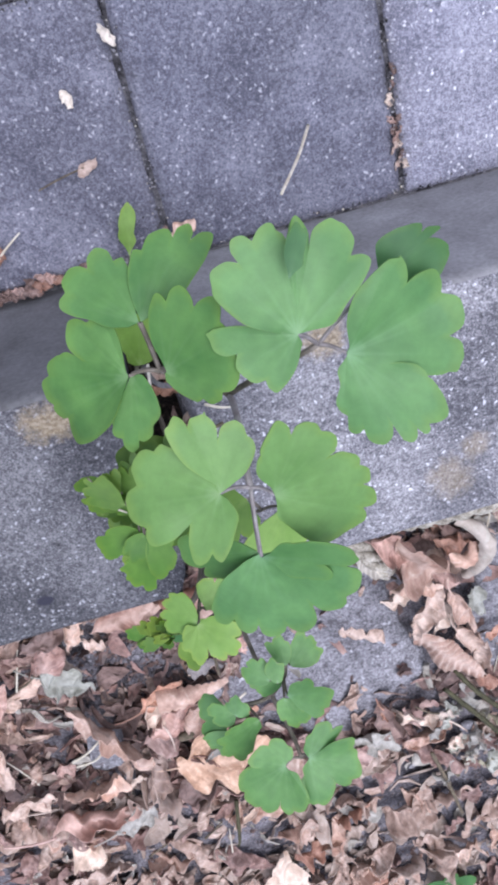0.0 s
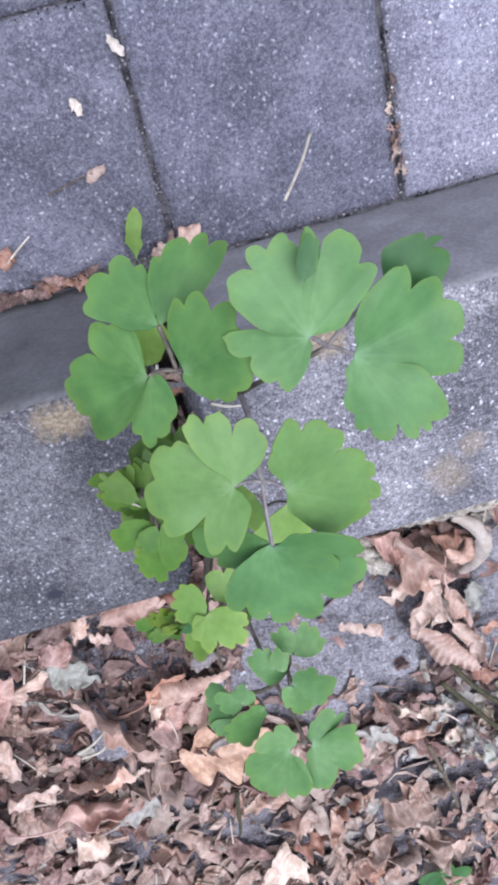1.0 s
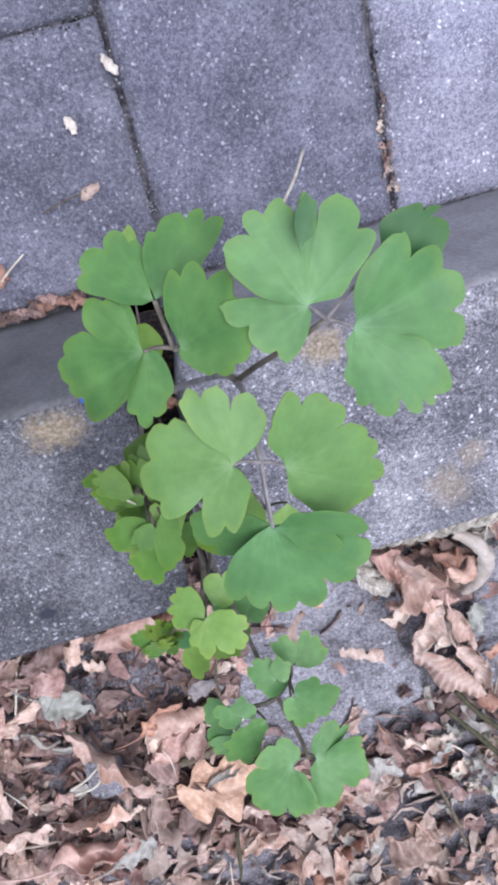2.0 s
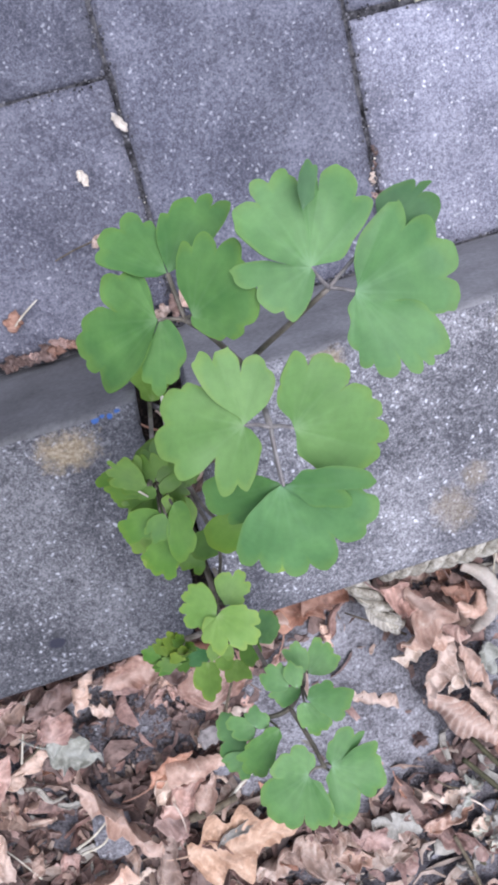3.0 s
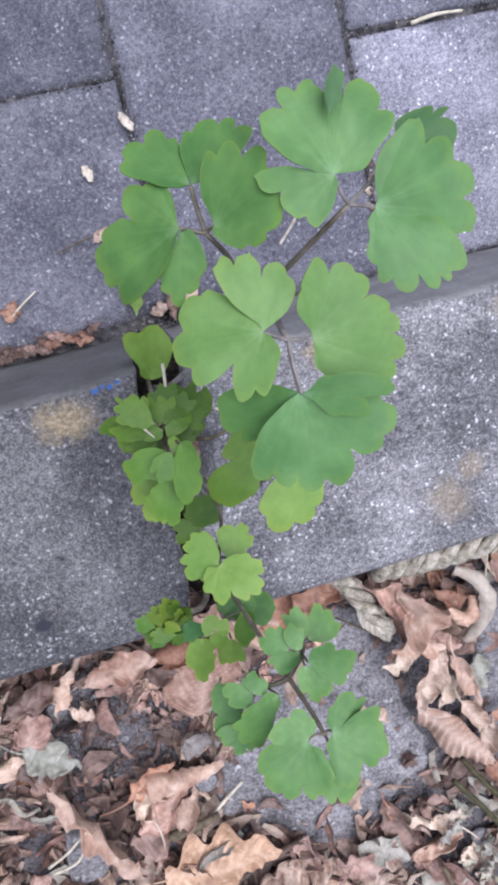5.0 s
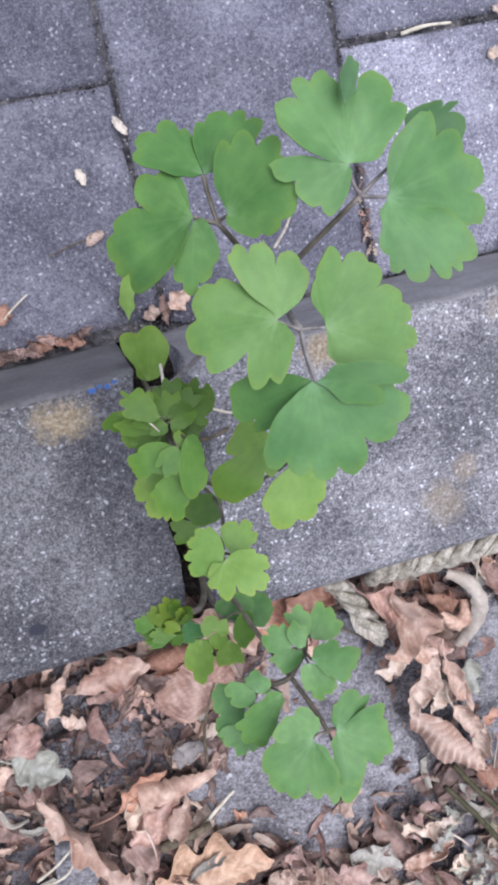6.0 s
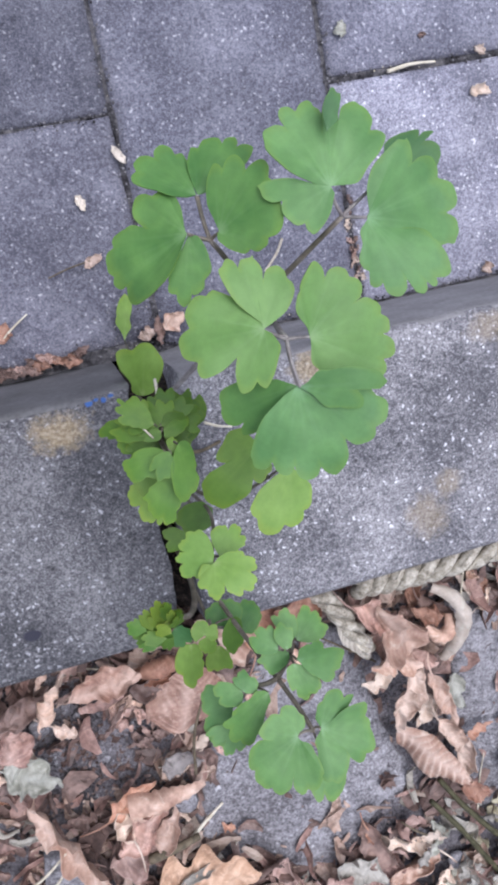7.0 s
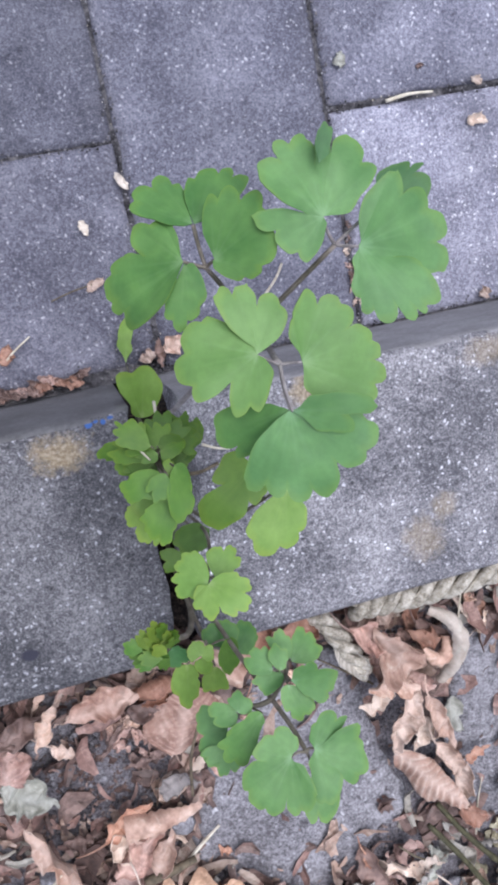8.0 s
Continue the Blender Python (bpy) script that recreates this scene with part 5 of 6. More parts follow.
# dark scraps beside the mud, and the grey heap under the mossy stems
rnd = random.Random(81)
for k in range(16):
    x, y = rnd.gauss(-0.049, 0.006), rnd.gauss(-0.152, 0.010)
    dry_leaf(x, y, soil_height(x, y) + rnd.uniform(0.004, 0.009), rnd.uniform(0, 360), rnd.gauss(0, 14), rnd.gauss(0, 16), rnd.uniform(0.007, 0.014), rnd.uniform(0.003, 0.007), rnd.choice(("dark", "dark", "pink")), rnd.uniform(0.8, 2), 0.5, 0.0012, 501 + k, 0, 0.2, False)
for k in range(30):
    x, y = rnd.uniform(0.066, 0.120), rnd.uniform(-0.315, -0.248)
    dry_leaf(x, y, soil_height(x, y) + rnd.uniform(0.006, 0.014), rnd.uniform(0, 360), rnd.gauss(0, 14), rnd.gauss(0, 16), rnd.uniform(0.010, 0.020), rnd.uniform(0.006, 0.011), ("grey", "white", "grey", "olive", "grey", "pale")[k % 6], rnd.uniform(0.6, 2.2), rnd.uniform(0.2, 0.9), 0.0014, 531 + k, 0, 0.1, False)

rnd = random.Random(71)
for k, (x, y) in enumerate(((0.060, -0.118), (0.076, -0.120), (0.086, -0.128), (0.084, -0.160), (0.082, -0.190), (0.068, -0.150), (0.098, -0.222))):
    dry_leaf(x, y, rnd.uniform(0.056, 0.062), rnd.uniform(-130, -40), rnd.gauss(0, 10), rnd.gauss(0, 14), rnd.uniform(0.018, 0.028), rnd.uniform(0.009, 0.014), ("pink", "tan", "orange", "pink", "pale")[k % 5], rnd.uniform(0.8, 2.2), rnd.uniform(0.2, 0.8), 0.003, 241 + k, 0, 0.2)

rnd = random.Random(11)
tones = ["tan"] * 7 + ["pink"] * 7 + ["pale"] * 2 + ["rose"] * 3 + ["orange"] * 1 + ["dark"] * 6 + ["grey"] * 3
shapes = []
for k in range(26):
    tone = tones[k % len(tones)]
    shapes.append((tone, dry_leaf_mesh("dry_leaf", rnd.uniform(0.013, 0.034), rnd.uniform(0.007, 0.016), rnd.choice((-1, 1, 1)) * rnd.uniform(0.5, 2.3),
                                       rnd.uniform(-1.2, 1.2), rnd.uniform(0.002, 0.0055), tone, 50 + k, rnd.choice((0, 0, 2, 3)), rnd.uniform(0, 0.4), rnd.random() < 0.3)))


def bare(x, y):
    """How empty of leaves the ground is there: stones lie open."""
    if 0.062 < x < 0.13 and -0.32 < y < -0.243:
        return 0.55
    for cx, cy, rx, ry in ((0.034, -0.203, 0.056, 0.058), (0.112, -0.205, 0.024, 0.05), (-0.068, -0.160, 0.029, 0.027), (0.080, -0.355, 0.055, 0.045)):
        if ((x - cx) / rx) ** 2 + ((y - cy) / ry) ** 2 < 1:
            return 0.55 if cx == 0.080 else 0.9
    return 0.0


count, spread = 0, {}
while count < 290:
    x, y = rnd.uniform(-0.205, 0.15), rnd.uniform(-0.45, -0.108)
    if rnd.random() < bare(x, y) or (x > -0.115 and y > -0.245 and rnd.random() < 0.5):
        continue
    tone, me = shapes[rnd.randrange(len(shapes))]
    if (tone == "dark" and y < -0.26) or (tone == "pink" and y < -0.26 and rnd.random() < 0.6) or (tone in ("pale", "tan") and y > -0.23 and x < 0.05 and rnd.random() < 0.7):
        continue
    place = pose(x, y, soil_height(x, y) + rnd.uniform(0.002, 0.010), rnd.gauss(0, 16), rnd.gauss(0, 14), rnd.uniform(0, 360)) @ Matrix.Scale(rnd.uniform(0.75, 1.3) * (1.5 if y < -0.25 else 0.7), 4)
    count += 1
    if y < -0.262 or x < -0.125:
        spread.setdefault(tone, []).append((me, place))
        continue
    ob = new("dry_leaf", me)
    ob.matrix_world = place
    add_stem(ob)
    tagged(ob, LABELS[tone], "dead leaf", "fallen dry leaves")
for tone, many in spread.items():
    spots, faces, veins = [], [], []
    for me, place in many:
        first = len(spots)
        spots += [place @ v.co for v in me.vertices]
        veins += [v.value for v in me.attributes["vein"].data]
        faces += [[first + v for v in p.vertices] for p in me.polygons]
    me = bpy.data.meshes.new("leaf_litter")
    me.from_pydata(spots, [], faces)
    me.attributes.new("vein", "FLOAT", "POINT").data.foreach_set("value", veins)
    me.materials.append(DRY[tone].m)
    me.polygons.foreach_set("use_smooth", [True] * len(me.polygons))
    tagged(new("leaf_litter", me), "layer of curled dead leaves further off on the soil", "leaf litter", kind="stuff")

for k in range(40):
    x, y, a, n = rnd.uniform(-0.2, 0.15), rnd.uniform(-0.44, -0.118), rnd.uniform(0, 2 * math.pi), rnd.uniform(0.007, 0.016)
    if rnd.random() < bare(x, y):
        continue
    z = soil_height(x, y) + rnd.uniform(0.005, 0.009)
    tone = rnd.choice(("tan", "pink", "pink", "dark", "grey", "pale"))
    line = [(x + n * u * math.cos(a) - n * w * math.sin(a), min(y + n * u * math.sin(a) + n * w * math.cos(a), -0.112), z + rnd.uniform(-0.002, 0.003)) for u, w in ((-1, 0), (-0.3, rnd.uniform(-0.4, 0.4)), (0.4, rnd.uniform(-0.4, 0.4)), (1, 0))]
    curled_strip(line, rnd.uniform(0.003, 0.0065), tone, 400 + k, "narrow rolled piece of dead leaf on the soil")

# crumbs of broken leaves
for tone, many, seed in (("tan", 800, 1), ("dark", 1000, 2), ("pink", 700, 3), ("grey", 300, 4), ("pale", 700, 5)):
    rnd = random.Random(seed)
    bm = bmesh.new()
    made = 0
    while made < many:
        x, y = rnd.uniform(-0.21, 0.17), rnd.uniform(*{"dark": (-0.27, -0.104), "pale": (-0.46, -0.22), "pink": (-0.31, -0.104)}.get(tone, (-0.46, -0.104)))
        if rnd.random() < bare(x, y) * 0.9:
            continue
        s = 0.0015 + 0.0105 * rnd.random() ** 2.0
        thin, bow, turn = s * rnd.uniform(0.18, 0.6), rnd.uniform(-0.9, 1.4), rnd.uniform(-0.6, 0.6)
        m = pose(x, y, soil_height(x, y) + rnd.uniform(0.0005, 0.006), rnd.gauss(0, 28), rnd.gauss(0, 22), rnd.uniform(0, 360))
        rings = []
        for u in (-1, -0.35, 0.35, 1):
            w = thin * (0.4 + 0.6 * (1 - u * u)) * rnd.uniform(0.75, 1.25)
            rings.append([m @ Vector((s * u, turn * s * u * u + w * v, bow * (0.4 * s * u * u + 0.5 * abs(v) * w))) for v in (-1, 0, 1)])
        top = [[bm.verts.new(p) for p in r] for r in rings]
        low = [[bm.verts.new(p - Vector((0, 0, 0.0003))) for p in r] for r in rings]
        sheet(bm, top)
        sheet(bm, [r[::-1] for r in low])
        for e, f in (([r[0] for r in top], [r[0] for r in low]), ([r[2] for r in low], [r[2] for r in top]), (low[0], top[0]), (top[3], low[3])):
            sheet(bm, [e, f])
        made += 1
    ob = new("leaf_litter", mesh_of("leaf_litter", bm, DRY[tone], smooth=False))
    tagged(ob, "crumbled bits of dead leaves scattered over the soil", "leaf litter", kind="stuff")


# clods and grit on the open soil
for mat, many, seed in ((SOIL, 1700, 7), (SLAB, 300, 8), (DRY["dark"], 700, 9)):
    rnd = random.Random(seed)
    bm = bmesh.new()
    while many:
        x, y = (rnd.gauss(-0.066, 0.018), rnd.gauss(-0.160, 0.020)) if rnd.random() < 0.55 else (rnd.uniform(-0.12, 0.12), rnd.uniform(-0.40, -0.108))
        if y > -0.106:
            continue
        many -= 1
        size = 0.0006 + 0.0021 * rnd.random() ** 2.5
        c = Vector((x, y, soil_height(x, y) + size * 0.35))
        v = [bm.verts.new(c + size * rnd.uniform(0.6, 1.25) * Vector(d)) for d in ((1, 0.2, 0), (-0.1, 1, 0.1), (-1, 0, 0.1), (0.2, -1, 0), (0, 0.1, 0.7), (0, 0, -0.7))]
        for p, q in ((0, 1), (1, 2), (2, 3), (3, 0)):
            bm.faces.new((v[p], v[q], v[4]))
            bm.faces.new((v[q], v[p], v[5]))
    tagged(new("soil_crumbs", mesh_of("soil_crumbs", bm, mat, smooth=False)), "crumbs of soil and grit on the open ground", "soil", kind="stuff")

# thinner litter further out on the soil
rnd = random.Random(61)
bm = bmesh.new()
for k in range(3500):
    x, y = rnd.gauss(0, 0.45), -0.115 - abs(rnd.gauss(0, 0.5))
    if -0.2 < x < 0.16 and y > -0.45:
        continue
    s = 0.002 + 0.011 * rnd.random() ** 2
    m = pose(x, y, soil_height(x, y) + 0.003, rnd.gauss(0, 20), rnd.gauss(0, 20), rnd.uniform(0, 360))
    top = [[bm.verts.new(m @ Vector((s * u, 0.45 * s * v * (1.1 - u * u), 0.25 * s * u * u + 0.2 * s * v * v))) for v in (-1, 0, 1)] for u in (-1, -0.35, 0.35, 1)]
    low = [[bm.verts.new(v.co - Vector((0, 0, 0.0003))) for v in r] for r in top]
    sheet(bm, top)
    sheet(bm, [r[::-1] for r in low])
    for e, f in (([r[0] for r in top], [r[0] for r in low]), ([r[2] for r in low], [r[2] for r in top]), (low[0], top[0]), (top[3], low[3])):
        sheet(bm, [e, f])
ob = new("leaf_litter", mesh_of("leaf_litter", bm, DRY["pink"], smooth=False))
tagged(ob, "dead leaf bits strewn thinly over the garden soil", "leaf litter", kind="stuff")


def stone_slab(outline, top, thick, seed):
    """A flat broken stone from a rough outline, with a worn upper edge."""
    bm = bmesh.new()
    c = sum((Vector((*p, 0)) for p in outline), Vector()) / len(outline)
    line = [Vector(p) for p in smooth_line([(*p, 0) for p in (*outline, outline[0])], 5)[:-1]]
    rings = []
    for u, z in ((1.0, -thick), (1.0, -0.003), (0.985, -0.0012), (0.96, -0.0002), (0.85, 0), (0.7, 0), (0.55, 0), (0.4, 0), (0.25, 0), (0.1, 0)):
        ring = []
        for p in line:
            q = c + (p - c) * u * (1 + 0.08 * noise.noise(p * 110 + Vector((0, 0, seed))) * (u > 0.9))
            dz = 0.0030 * noise.noise(q * 40 + Vector((0, 0, seed))) + 0.0022 * noise.noise(q * 130) + 0.0009 * noise.noise(q * 420)
            ring.append(bm.verts.new((q.x, q.y, top + z + (dz if z > -0.01 else 0))))
        rings.append(ring)
    n = len(line)
    for a, b in zip(rings, rings[1:]):
        for k in range(n):
            bm.faces.new((a[k], a[(k + 1) % n], b[(k + 1) % n], b[k]))
    bm.faces.new(rings[-1])
    bmesh.ops.recalc_face_normals(bm, faces=bm.faces)
    ob = new("stone_slab", mesh_of("stone_slab", bm, SLAB))
    return tagged(ob, "flat broken grey stone lying in the soil", "stone", "flat stones")


stone_slab([(0.034, -0.130), (0.056, -0.148), (0.064, -0.195), (0.074, -0.224), (0.068, -0.236), (0.054, -0.241), (0.038, -0.256), (0.012, -0.260), (-0.019, -0.240), (-0.034, -0.217), (-0.028, -0.190), (-0.009, -0.155)], 0.0505, 0.02, 1)
stone_slab([(0.112, -0.150), (0.150, -0.150), (0.160, -0.260), (0.120, -0.272), (0.099, -0.240), (0.097, -0.200), (0.104, -0.175)], 0.0500, 0.02, 2)
stone_slab([(-0.104, -0.203), (-0.090, -0.206), (-0.087, -0.220), (-0.094, -0.232), (-0.107, -0.226)], 0.0565, 0.02, 6)


def pebble(x, y, z, size, mat, label, seed):
    bm = bmesh.new()
    bmesh.ops.create_icosphere(bm, subdivisions=2, radius=size)
    for v in bm.verts:
        v.co *= 1 + 0.25 * noise.noise(v.co * (0.9 / size) + Vector((seed, 0, 0)))
        v.co.z *= 0.6
    ob = new("pebble", mesh_of("pebble", bm, mat))
    ob.location = (x, y, z)
    return tagged(ob, label, "pebble", "pebbles")


for k, (x, y, s) in enumerate(((-0.0906, -0.1428, 0.0050), (0.072, -0.262, 0.005), (-0.038, -0.199, 0.007), (0.090, -0.284, 0.005))):
    pebble(x, y, SOIL_Z + s * 0.5 + 0.003, s, SLAB, "small grey stone among dead leaves", k)

# the old rope along the kerb's foot
def rope(line, thick, turns, label):
    ob = new("rope")
    ob.location = line[0]
    shift = Matrix.Translation(ob.location).inverted()
    path = smooth_line(line, 14)
    rnd = random.Random(int(turns * 10))
    for s in range(3):
        pts = []
        for i, p in enumerate(path):
            a, b = Vector(path[max(i - 1, 0)]), Vector(path[min(i + 1, len(path) - 1)])
            d = (b - a).normalized()
            u = d.cross(Vector((0, 0, 1))).normalized()
            v = u.cross(d)
            ang = 2 * math.pi * (turns * i / (len(path) - 1) + s / 3)
            pts.append(tuple(Vector(p) + thick * 0.64 * (math.cos(ang) * u + math.sin(ang) * v)))
        bm = tube(bmesh.new(), pts, thick * 0.52, thick * 0.46, 10, 0.08)
        bm.transform(shift)
        strand = part("strand", bm, ROPE, ob)
        for f in range(14):
            k = rnd.randrange(2, len(pts) - 9)
            off = Vector((rnd.uniform(-1, 1), rnd.uniform(-1, 1), rnd.uniform(0.2, 1))).normalized() * thick * 0.56
            hair = [tuple(Vector(pts[k + q]) + off * (1 + 0.12 * q * rnd.random())) for q in range(rnd.randrange(4, 8))]
            bm = tube(bmesh.new(), hair, rnd.uniform(0.00018, 0.00045), 0.00012, 5)
            bm.transform(shift)
            part("fibre", bm, STRAW if f % 3 == 0 else ROPE, strand)
    return tagged(ob, label, "rope", "pieces of old rope")


rope([(0.057, -0.1125, 0.066), (0.072, -0.1120, 0.070), (0.090, -0.1115, 0.073), (0.115, -0.1100, 0.075), (0.150, -0.1085, 0.075), (0.22, -0.108, 0.070)], 0.0062, 4.2, "twisted grey-beige rope lying along the kerb")
rope([(0.036, -0.108, 0.062), (0.042, -0.114, 0.065), (0.049, -0.126, 0.066), (0.056, -0.140, 0.063), (0.060, -0.150, 0.058)], 0.0046, 2.2, "frayed grey rope end among dead leaves")


def rod(name, line, r0, r1, mat, label, category, group):
    bm = tube(bmesh.new(), [tuple(p) for p in smooth_line(line)], r0, r1, 7, 0.2)
    ob = new(name, mesh_of(name, bm, mat))
    return tagged(ob, label, category, group)


weed = new("weed_seedling")
weed.location = (0.062, -0.424, 0.045)
tagged(weed, "small green weed sprouting among dead leaves", "weed")
for k, (turn, size) in enumerate(((10, 19), (75, 16), (150, 20), (205, 15), (275, 17), (330, 14))):
    leaf = part("leaf", leaflet_mesh((((-40, size * 0.5), (-15, size * 0.9), (0, size), (15, size * 0.9), (40, size * 0.5)),), 0.004, 500 + k), GREEN["d"], weed)
    leaf.matrix_local = Matrix.Translation((0, 0, 0.011)) @ Matrix.Rotation(radians(turn), 4, "Z") @ Matrix.Rotation(radians(-12), 4, "Y")
part("stem", tube(bmesh.new(), [(0.001, 0, 0), (0, 0.001, 0.006), (0, 0, 0.011)], 0.001, 0.0008, 7), MOSS, weed)

S = ("straw", "pale dry grass straw", "straw", "dry straws")
rod(S[0], [(-0.113, -0.211, 0.062), (-0.103, -0.205, 0.064), (-0.093, -0.199, 0.062)], 0.0008, 0.0005, STRAW, *S[1:])
rod(S[0], [(-0.112, -0.215, 0.062), (-0.100, -0.211, 0.064), (-0.092, -0.202, 0.062)], 0.0007, 0.0005, STRAW, *S[1:])
rod(S[0], [(-0.040, -0.219, 0.055), (-0.031, -0.211, 0.056), (-0.021, -0.205, 0.055)], 0.0012, 0.0007, STRAW, *S[1:])
rod(S[0], [(0.0715, 0.0400, 0.0015), (0.062, 0.0345, 0.022), (0.049, 0.0285, 0.046)], 0.0007, 0.0006, STRAW, *S[1:])
rod(S[0], [(0.138, 0.1065, 0.0012), (0.150, 0.1080, 0.0018), (0.163, 0.1075, 0.0012)], 0.0010, 0.0006, STRAW, *S[1:])
rod(S[0], [(-0.067, 0.020, 0.003), (-0.061, 0.025, 0.004), (-0.053, 0.030, 0.003)], 0.0006, 0.0004, STRAW, *S[1:])
rod(S[0], [(-0.031, 0.0035, 0.162), (-0.0265, -0.0005, 0.1705), (-0.0235, -0.005, 0.1695)], 0.0003, 0.00025, STRAW, *S[1:])
rod(S[0], [(-0.0125, 0.001, 0.098), (-0.0135, -0.004, 0.104), (-0.0145, -0.010, 0.100)], 0.0006, 0.0005, STRAW, *S[1:])
rod(S[0], [(0.0015, -0.0185, 0.0985), (0.0065, -0.0210, 0.0990), (0.0115, -0.0225, 0.0985)], 0.0006, 0.0004, STRAW, *S[1:])
rod("grass_blade", [(-0.045, -0.283, 0.056), (-0.049, -0.303, 0.064), (-0.053, -0.323, 0.056)], 0.0012, 0.0008, MOSS, "short olive-green grass blade among dead leaves", "grass", "grass blades")
T = ("twig", "thin dark twig on the ground", "twig", "twigs")
rod(T[0], [(0.086, -0.232, 0.055), (0.094, -0.246, 0.059), (0.106, -0.264, 0.060), (0.125, -0.288, 0.060)], 0.0013, 0.0016, MOSS, "mossy green stem lying across dead leaves", *T[2:])
rod(T[0], [(0.078, -0.238, 0.060), (0.090, -0.257, 0.062), (0.103, -0.282, 0.060), (0.115, -0.305, 0.058)], 0.0013, 0.0016, MOSS, "mossy green stem lying across dead leaves", *T[2:])
rod(T[0], [(0.066, -0.288, 0.058), (0.072, -0.315, 0.060), (0.078, -0.350, 0.058)], 0.0012, 0.001, TWIG, *T[1:])
rod(T[0], [(-0.020, 0.0475, 0.002), (-0.030, 0.046, 0.003), (-0.040, 0.0435, 0.002)], 0.0004, 0.0003, TWIG, *T[1:])
rod(T[0], [(-0.0190, -0.1400, 0.070), (-0.0270, -0.1590, 0.068), (-0.0299, -0.1827, 0.060)], 0.0006, 0.0008, TWIG, *T[1:])
rod(T[0], [(-0.0590, -0.2175, 0.060), (-0.0470, -0.2150, 0.062), (-0.0350, -0.2140, 0.060)], 0.0024, 0.0016, TWIG, "dark stick lying among dead leaves", *T[2:])
rod(T[0], [(-0.012, -0.030, 0.080), (-0.003, -0.0285, 0.099), (0.006, -0.0265, 0.100)], 0.0009, 0.0006, TWIG, *T[1:])
rnd = random.Random(21)
for k in range(34):
    x, y, a, n = rnd.uniform(-0.2, 0.15), rnd.uniform(-0.44, -0.112), rnd.uniform(0, math.pi), rnd.uniform(0.008, 0.022)
    if rnd.random() < bare(x, y) * 0.8:
        continue
    z = soil_height(x, y) + rnd.uniform(0.005, 0.012)
    line = [(x + n * u * math.cos(a), y + n * u * math.sin(a), z + rnd.uniform(-0.002, 0.002)) for u in (-1, 0, 1)]
    if any(p[1] > -0.104 for p in line):
        continue
    if k % 2:
        rod(T[0], line, 0.0006, 0.0004, TWIG, *T[1:])
    else:
        rod(S[0], line, 0.0005, 0.0003, STRAW, *S[1:])


# ---- bits lying on the paving ----
def scrap(name, x, y, z, long, wide, yaw, tone, label, seed):
    ob = new(name, dry_leaf_mesh(name, long, wide, 0.6, 0.5, 0.002, tone, seed, 0, 0.1, False))
    ob.matrix_world = pose(x, y, z, 4, 3, yaw)
    return tagged(ob, label, "leaf scrap", "leaf scraps on the paving")


P = "small dry leaf scrap on the grey paving"
scrap("leaf_scrap", 0.0035, 0.0905, 0.0022, 0.0095, 0.0042, -60, "cream", P, 71)
scrap("leaf_scrap", -0.0180, 0.0730, 0.0018, 0.0075, 0.0045, -70, "cream", P, 72)
scrap("leaf_scrap", -0.0185, 0.0475, 0.0022, 0.010, 0.005, 25, "tan", P, 73)
scrap("leaf_scrap", 0.184, 0.091, 0.0030, 0.011, 0.008, -30, "pale", P, 74)
scrap("leaf_scrap", 0.187, 0.110, 0.0025, 0.007, 0.005, -10, "pale", P, 75)
scrap("leaf_scrap", 0.176, 0.006, 0.0025, 0.007, 0.006, 10, "tan", P, 76)
scrap("leaf_scrap", -0.066, 0.024, 0.0022, 0.010, 0.008, 60, "orange", P, 77)
scrap("leaf_scrap", 0.012, 0.013, 0.0035, 0.012, 0.009, 20, "rose", P, 78)
scrap("leaf_scrap", -0.002, 0.010, 0.0030, 0.009, 0.006, 15, "tan", P, 79)
scrap("leaf_scrap", 0.004, 0.0105, 0.0035, 0.014, 0.0045, 85, "dark", P, 80)
# Two flakes added in place of a pale round mark and a dark spot.
scrap("leaf_scrap", 0.1175, 0.1280, 0.0012, 0.0085, 0.0065, 75, "white", P, 81)
scrap("leaf_scrap", 0.1580, 0.1203, 0.0010, 0.0032, 0.0026, 20, "dark", P, 82)
rnd = random.Random(31)
for k in range(16):
    scrap("leaf_scrap", -0.075 + 0.0028 * k, 0.0065 + rnd.uniform(-0.002, 0.002), -0.001 + rnd.uniform(0, 0.002), rnd.uniform(0.006, 0.012), rnd.uniform(0.003, 0.006), rnd.uniform(-40, 40),
          rnd.choice(("dark", "orange", "dark", "dark", "pink")), "crumpled brown leaf scrap in the gap beside the kerb", 90 + k)
for k in range(14):
    scrap("leaf_scrap", 0.108 + rnd.uniform(-0.0022, 0.0022), rnd.choice((rnd.uniform(0.002, 0.055), rnd.uniform(0.018, 0.034))), rnd.uniform(-0.0022, 0.0012), rnd.uniform(0.002, 0.0075), rnd.uniform(0.0012, 0.0035), rnd.uniform(30, 150),
          rnd.choice(("pale", "pink", "tan", "dark", "dark")), "tiny dry leaf scrap in a paving joint", 120 + k)

# ---- pavers, one by one ----
FIRST, PITCH, GAP = 0.0046, 0.1035, 0.0019


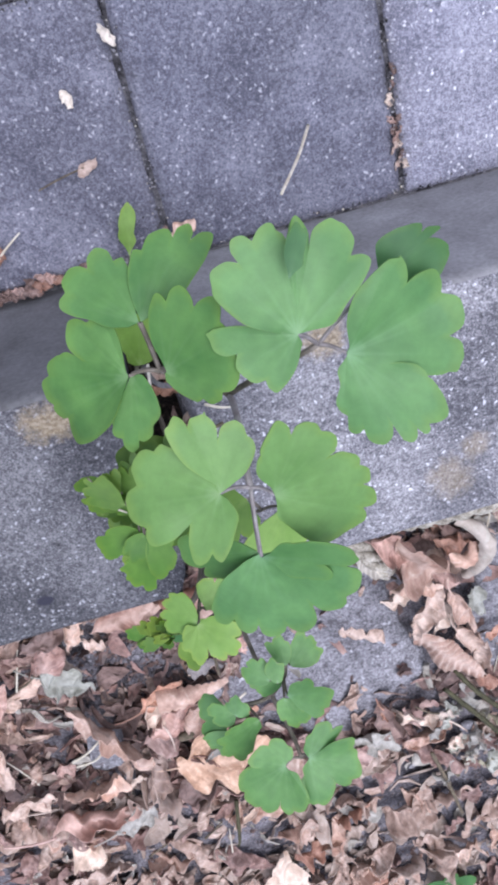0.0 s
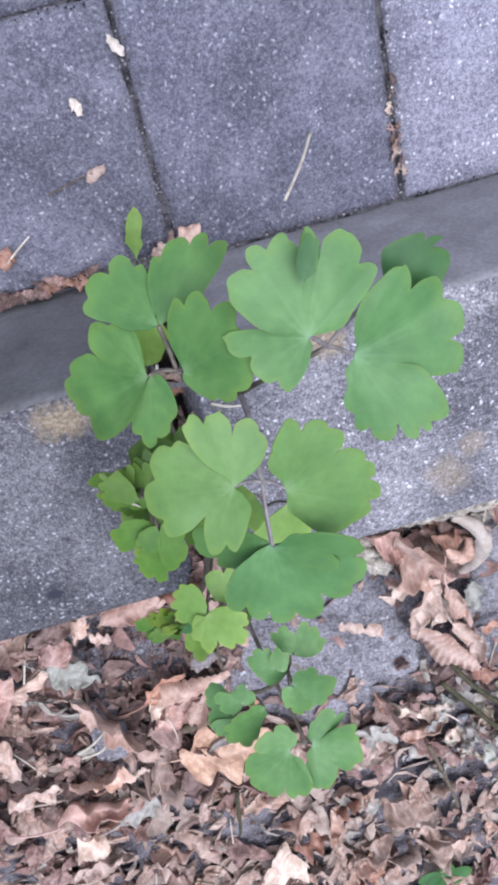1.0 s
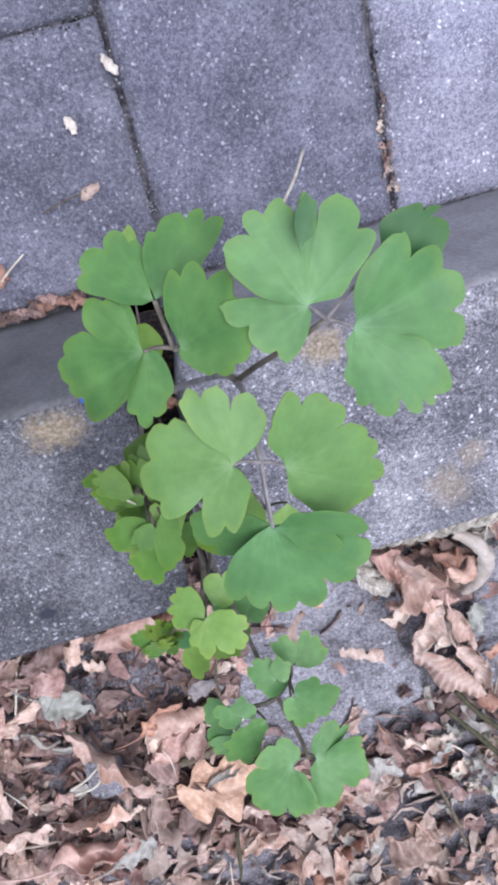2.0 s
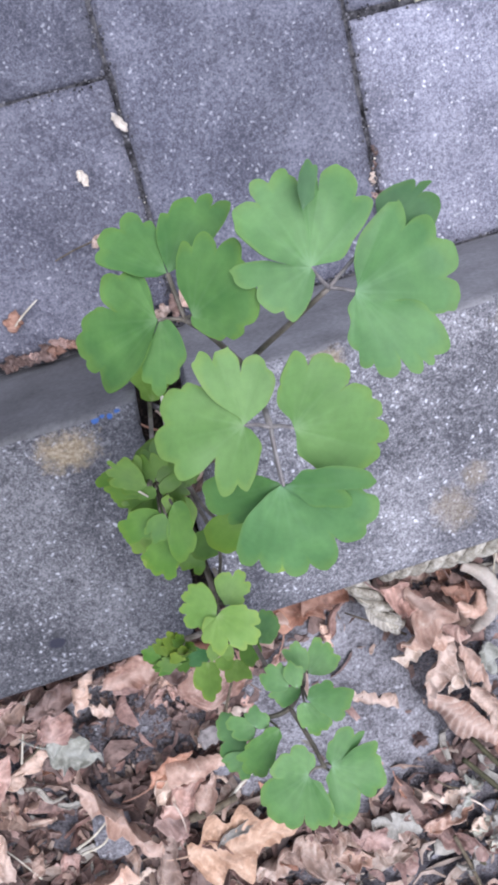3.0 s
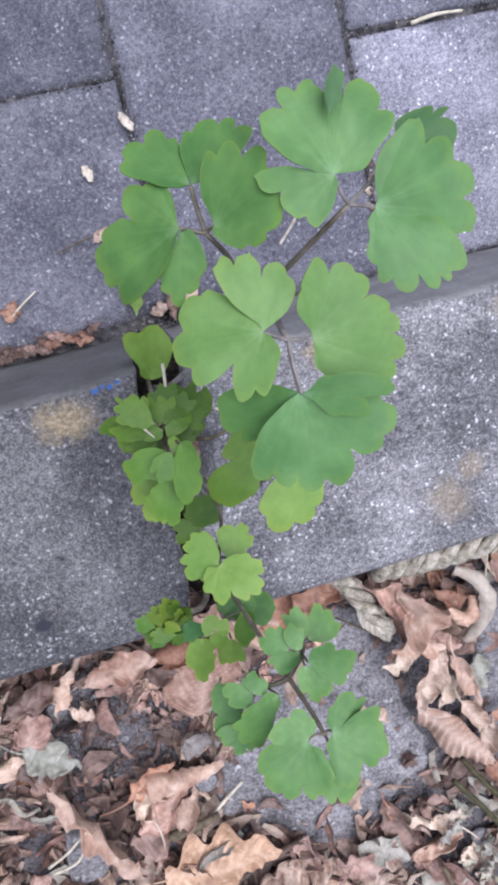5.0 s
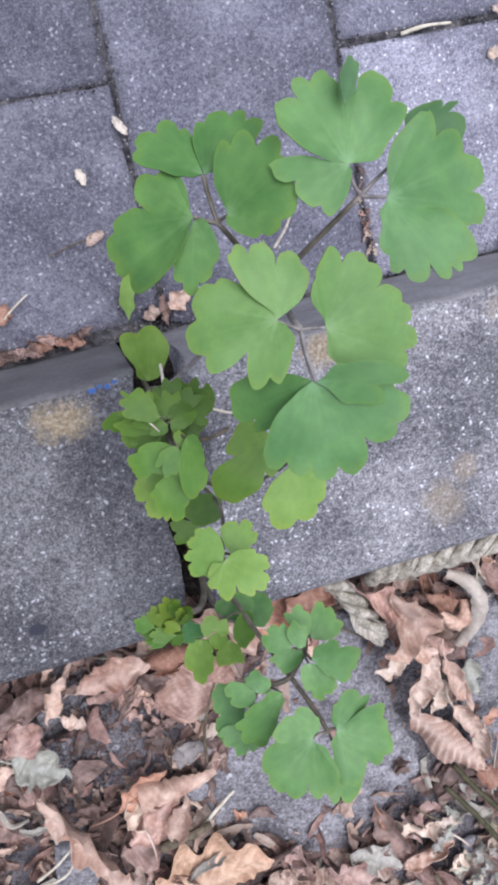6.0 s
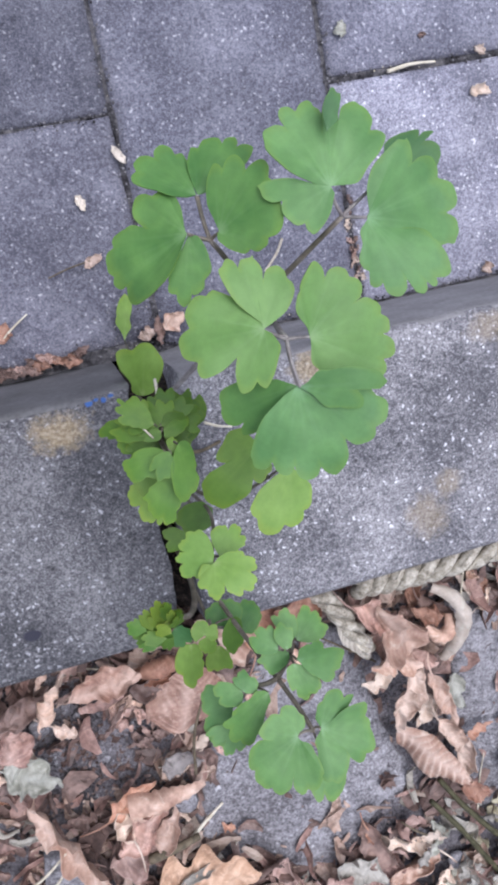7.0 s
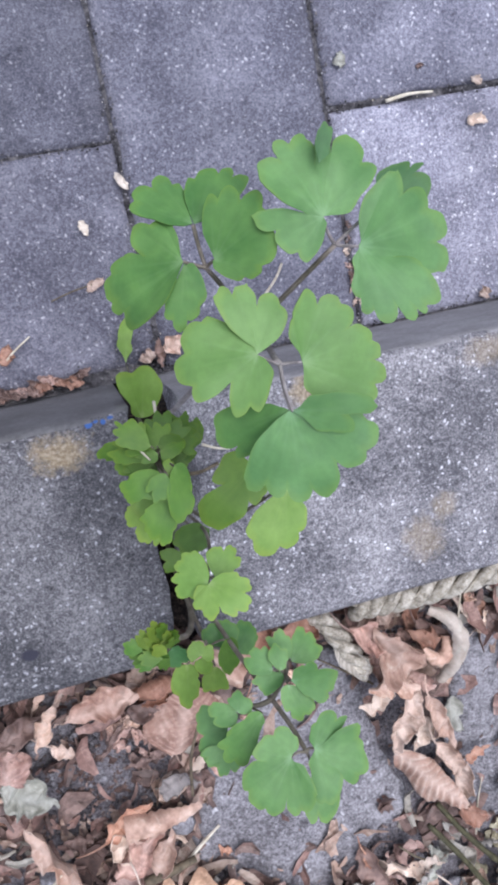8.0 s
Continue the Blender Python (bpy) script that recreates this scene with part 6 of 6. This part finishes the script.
def paver_mesh(long, seed):
    bm = bmesh.new()
    nx, ny = 12, max(8, int(long / 0.009))
    wide = PITCH - GAP
    half_x, half_y = wide / 2, long / 2

    def lay(n, half):
        return [-half, -half + 0.0007, -half + 0.002, -half + 0.004, *np.linspace(-half + 0.009, half - 0.009, n), half - 0.004, half - 0.002, half - 0.0007, half]

    grid = []
    for y in lay(ny, half_y):
        row = []
        for x in lay(nx, half_x):
            e = min(half_x - abs(x), half_y - abs(y))
            z = -0.0022 * max(0, 1 - e / 0.004) ** 2
            p = Vector((x, y, seed))
            z += 0.0004 * noise.noise(p * 60) + 0.0003 * noise.noise(p * 210) - (0.0012 * max(0, noise.noise(p * 130)) if e < 0.006 else 0)
            row.append(bm.verts.new((x, y, z)))
        grid.append(row)
    sheet(bm, grid)
    rim = [*grid[0], *[r[-1] for r in grid[1:]], *grid[-1][-2::-1], *[r[0] for r in grid[-2:0:-1]]]
    low = [bm.verts.new((v.co.x, v.co.y, -0.05)) for v in rim]
    for k in range(len(rim)):
        n = (k + 1) % len(rim)
        bm.faces.new((rim[n], rim[k], low[k], low[n]))
    bmesh.ops.recalc_face_normals(bm, faces=bm.faces)
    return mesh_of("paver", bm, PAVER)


full, halves, near = [paver_mesh(0.2085, 3 + k) for k in range(3)], [paver_mesh(0.1015, 13 + k) for k in range(3)], [paver_mesh(0.1045, 23 + k) for k in range(3)]
rnd = random.Random(41)
for col in range(-4, 6):
    x = FIRST + PITCH * (col - 0.5)
    y = 0.004 if col < 1 else 0.0008
    if col % 2 == 0:
        ob = new("paver", (halves if col < 1 else near)[rnd.randrange(3)])
        ob.location = (x, 0.0559 + (0.0015 if col == 0 else -0.0024 if col > 0 else 0), rnd.uniform(-0.0006, 0.0006))
        ob.parent = pavement
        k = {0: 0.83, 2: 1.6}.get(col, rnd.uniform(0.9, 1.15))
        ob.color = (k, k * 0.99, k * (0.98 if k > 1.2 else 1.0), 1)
        y = 0.1085
    for row in range(3):
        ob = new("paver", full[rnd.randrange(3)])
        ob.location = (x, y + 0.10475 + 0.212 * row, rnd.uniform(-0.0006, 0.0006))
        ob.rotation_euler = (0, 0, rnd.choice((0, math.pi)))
        # Left stones are darker: partly their own tone, partly lens fall-off put into colour.
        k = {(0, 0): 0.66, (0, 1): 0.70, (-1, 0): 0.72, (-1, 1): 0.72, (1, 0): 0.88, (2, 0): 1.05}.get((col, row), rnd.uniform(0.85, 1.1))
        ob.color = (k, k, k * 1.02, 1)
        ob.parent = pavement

# the paving further off
bm = bmesh.new()
for col in range(-40, 42):
    x = FIRST + PITCH * (col - 0.5)
    y = 0.004 if col % 2 else -0.1020
    while y < 5:
        if not (-5 < col < 6 and y < 0.63):
            a, b = max(y, 0.004), y + 0.209
            z = rnd.uniform(-0.001, 0.001)
            rings = [[bm.verts.new((x + sx * (PITCH / 2 - 0.0012 - e), (b - e) if sy > 0 else (a + e), z - d)) for sx, sy in ((-1, -1), (1, -1), (1, 1), (-1, 1))] for e, d in ((0, 0.05), (0, 0.0026), (0.004, 0))]
            for p, q in zip(rings, rings[1:]):
                for k in range(4):
                    bm.faces.new((p[k], p[(k + 1) % 4], q[(k + 1) % 4], q[k]))
            bm.faces.new(rings[-1])
        y += 0.212
far = new("far_pavers", mesh_of("far_pavers", bm, PAVER, smooth=False))
tagged(far, "grey concrete paving blocks laid further off", "paving", kind="stuff")

# grit lying in the joints and along the foot of the kerb
rnd = random.Random(51)
for mat, many, big in ((SLAB, 600, 0.0008), (SAND, 900, 0.0009), (STRAW, 60, 0.0007)):
    bm = bmesh.new()
    for k in range(many):
        line = rnd.random()
        if line < 0.3:
            x, y = FIRST + rnd.gauss(0, 0.0014), rnd.uniform(0.0, 0.30)
        elif line < 0.6:
            x, y = FIRST + PITCH + rnd.gauss(0, 0.0014), rnd.uniform(0.0, 0.30)
        elif line < 0.75:
            x, y = rnd.choice((rnd.uniform(-0.1, 0.004), rnd.uniform(0.108, 0.21))), 0.1075 + rnd.gauss(0, 0.0014)
        elif line < 0.9:
            x, y = rnd.uniform(-0.02, 0.2), 0.0012 + abs(rnd.gauss(0, 0.0018))
        else:
            x, y = rnd.gauss(-0.004, 0.012), 0.002 + abs(rnd.gauss(0, 0.009))
        s = rnd.uniform(0.35, 1.0) * big
        c = Vector((x, max(y, 0.0012), rnd.uniform(-0.0014, 0.0003)))
        v = [bm.verts.new(c + s * rnd.uniform(0.6, 1.2) * Vector(d)) for d in ((1, 0.2, 0), (-0.1, 1, 0.1), (-1, 0, 0.1), (0.2, -1, 0), (0, 0.1, 0.8), (0, 0, -0.8))]
        for p, q in ((0, 1), (1, 2), (2, 3), (3, 0)):
            bm.faces.new((v[p], v[q], v[4]))
            bm.faces.new((v[q], v[p], v[5]))
    grit = new("joint_grit", mesh_of("joint_grit", bm, mat, smooth=False))
    tagged(grit, "loose grit and crumbs lying in the paving joints", "grit", kind="stuff")
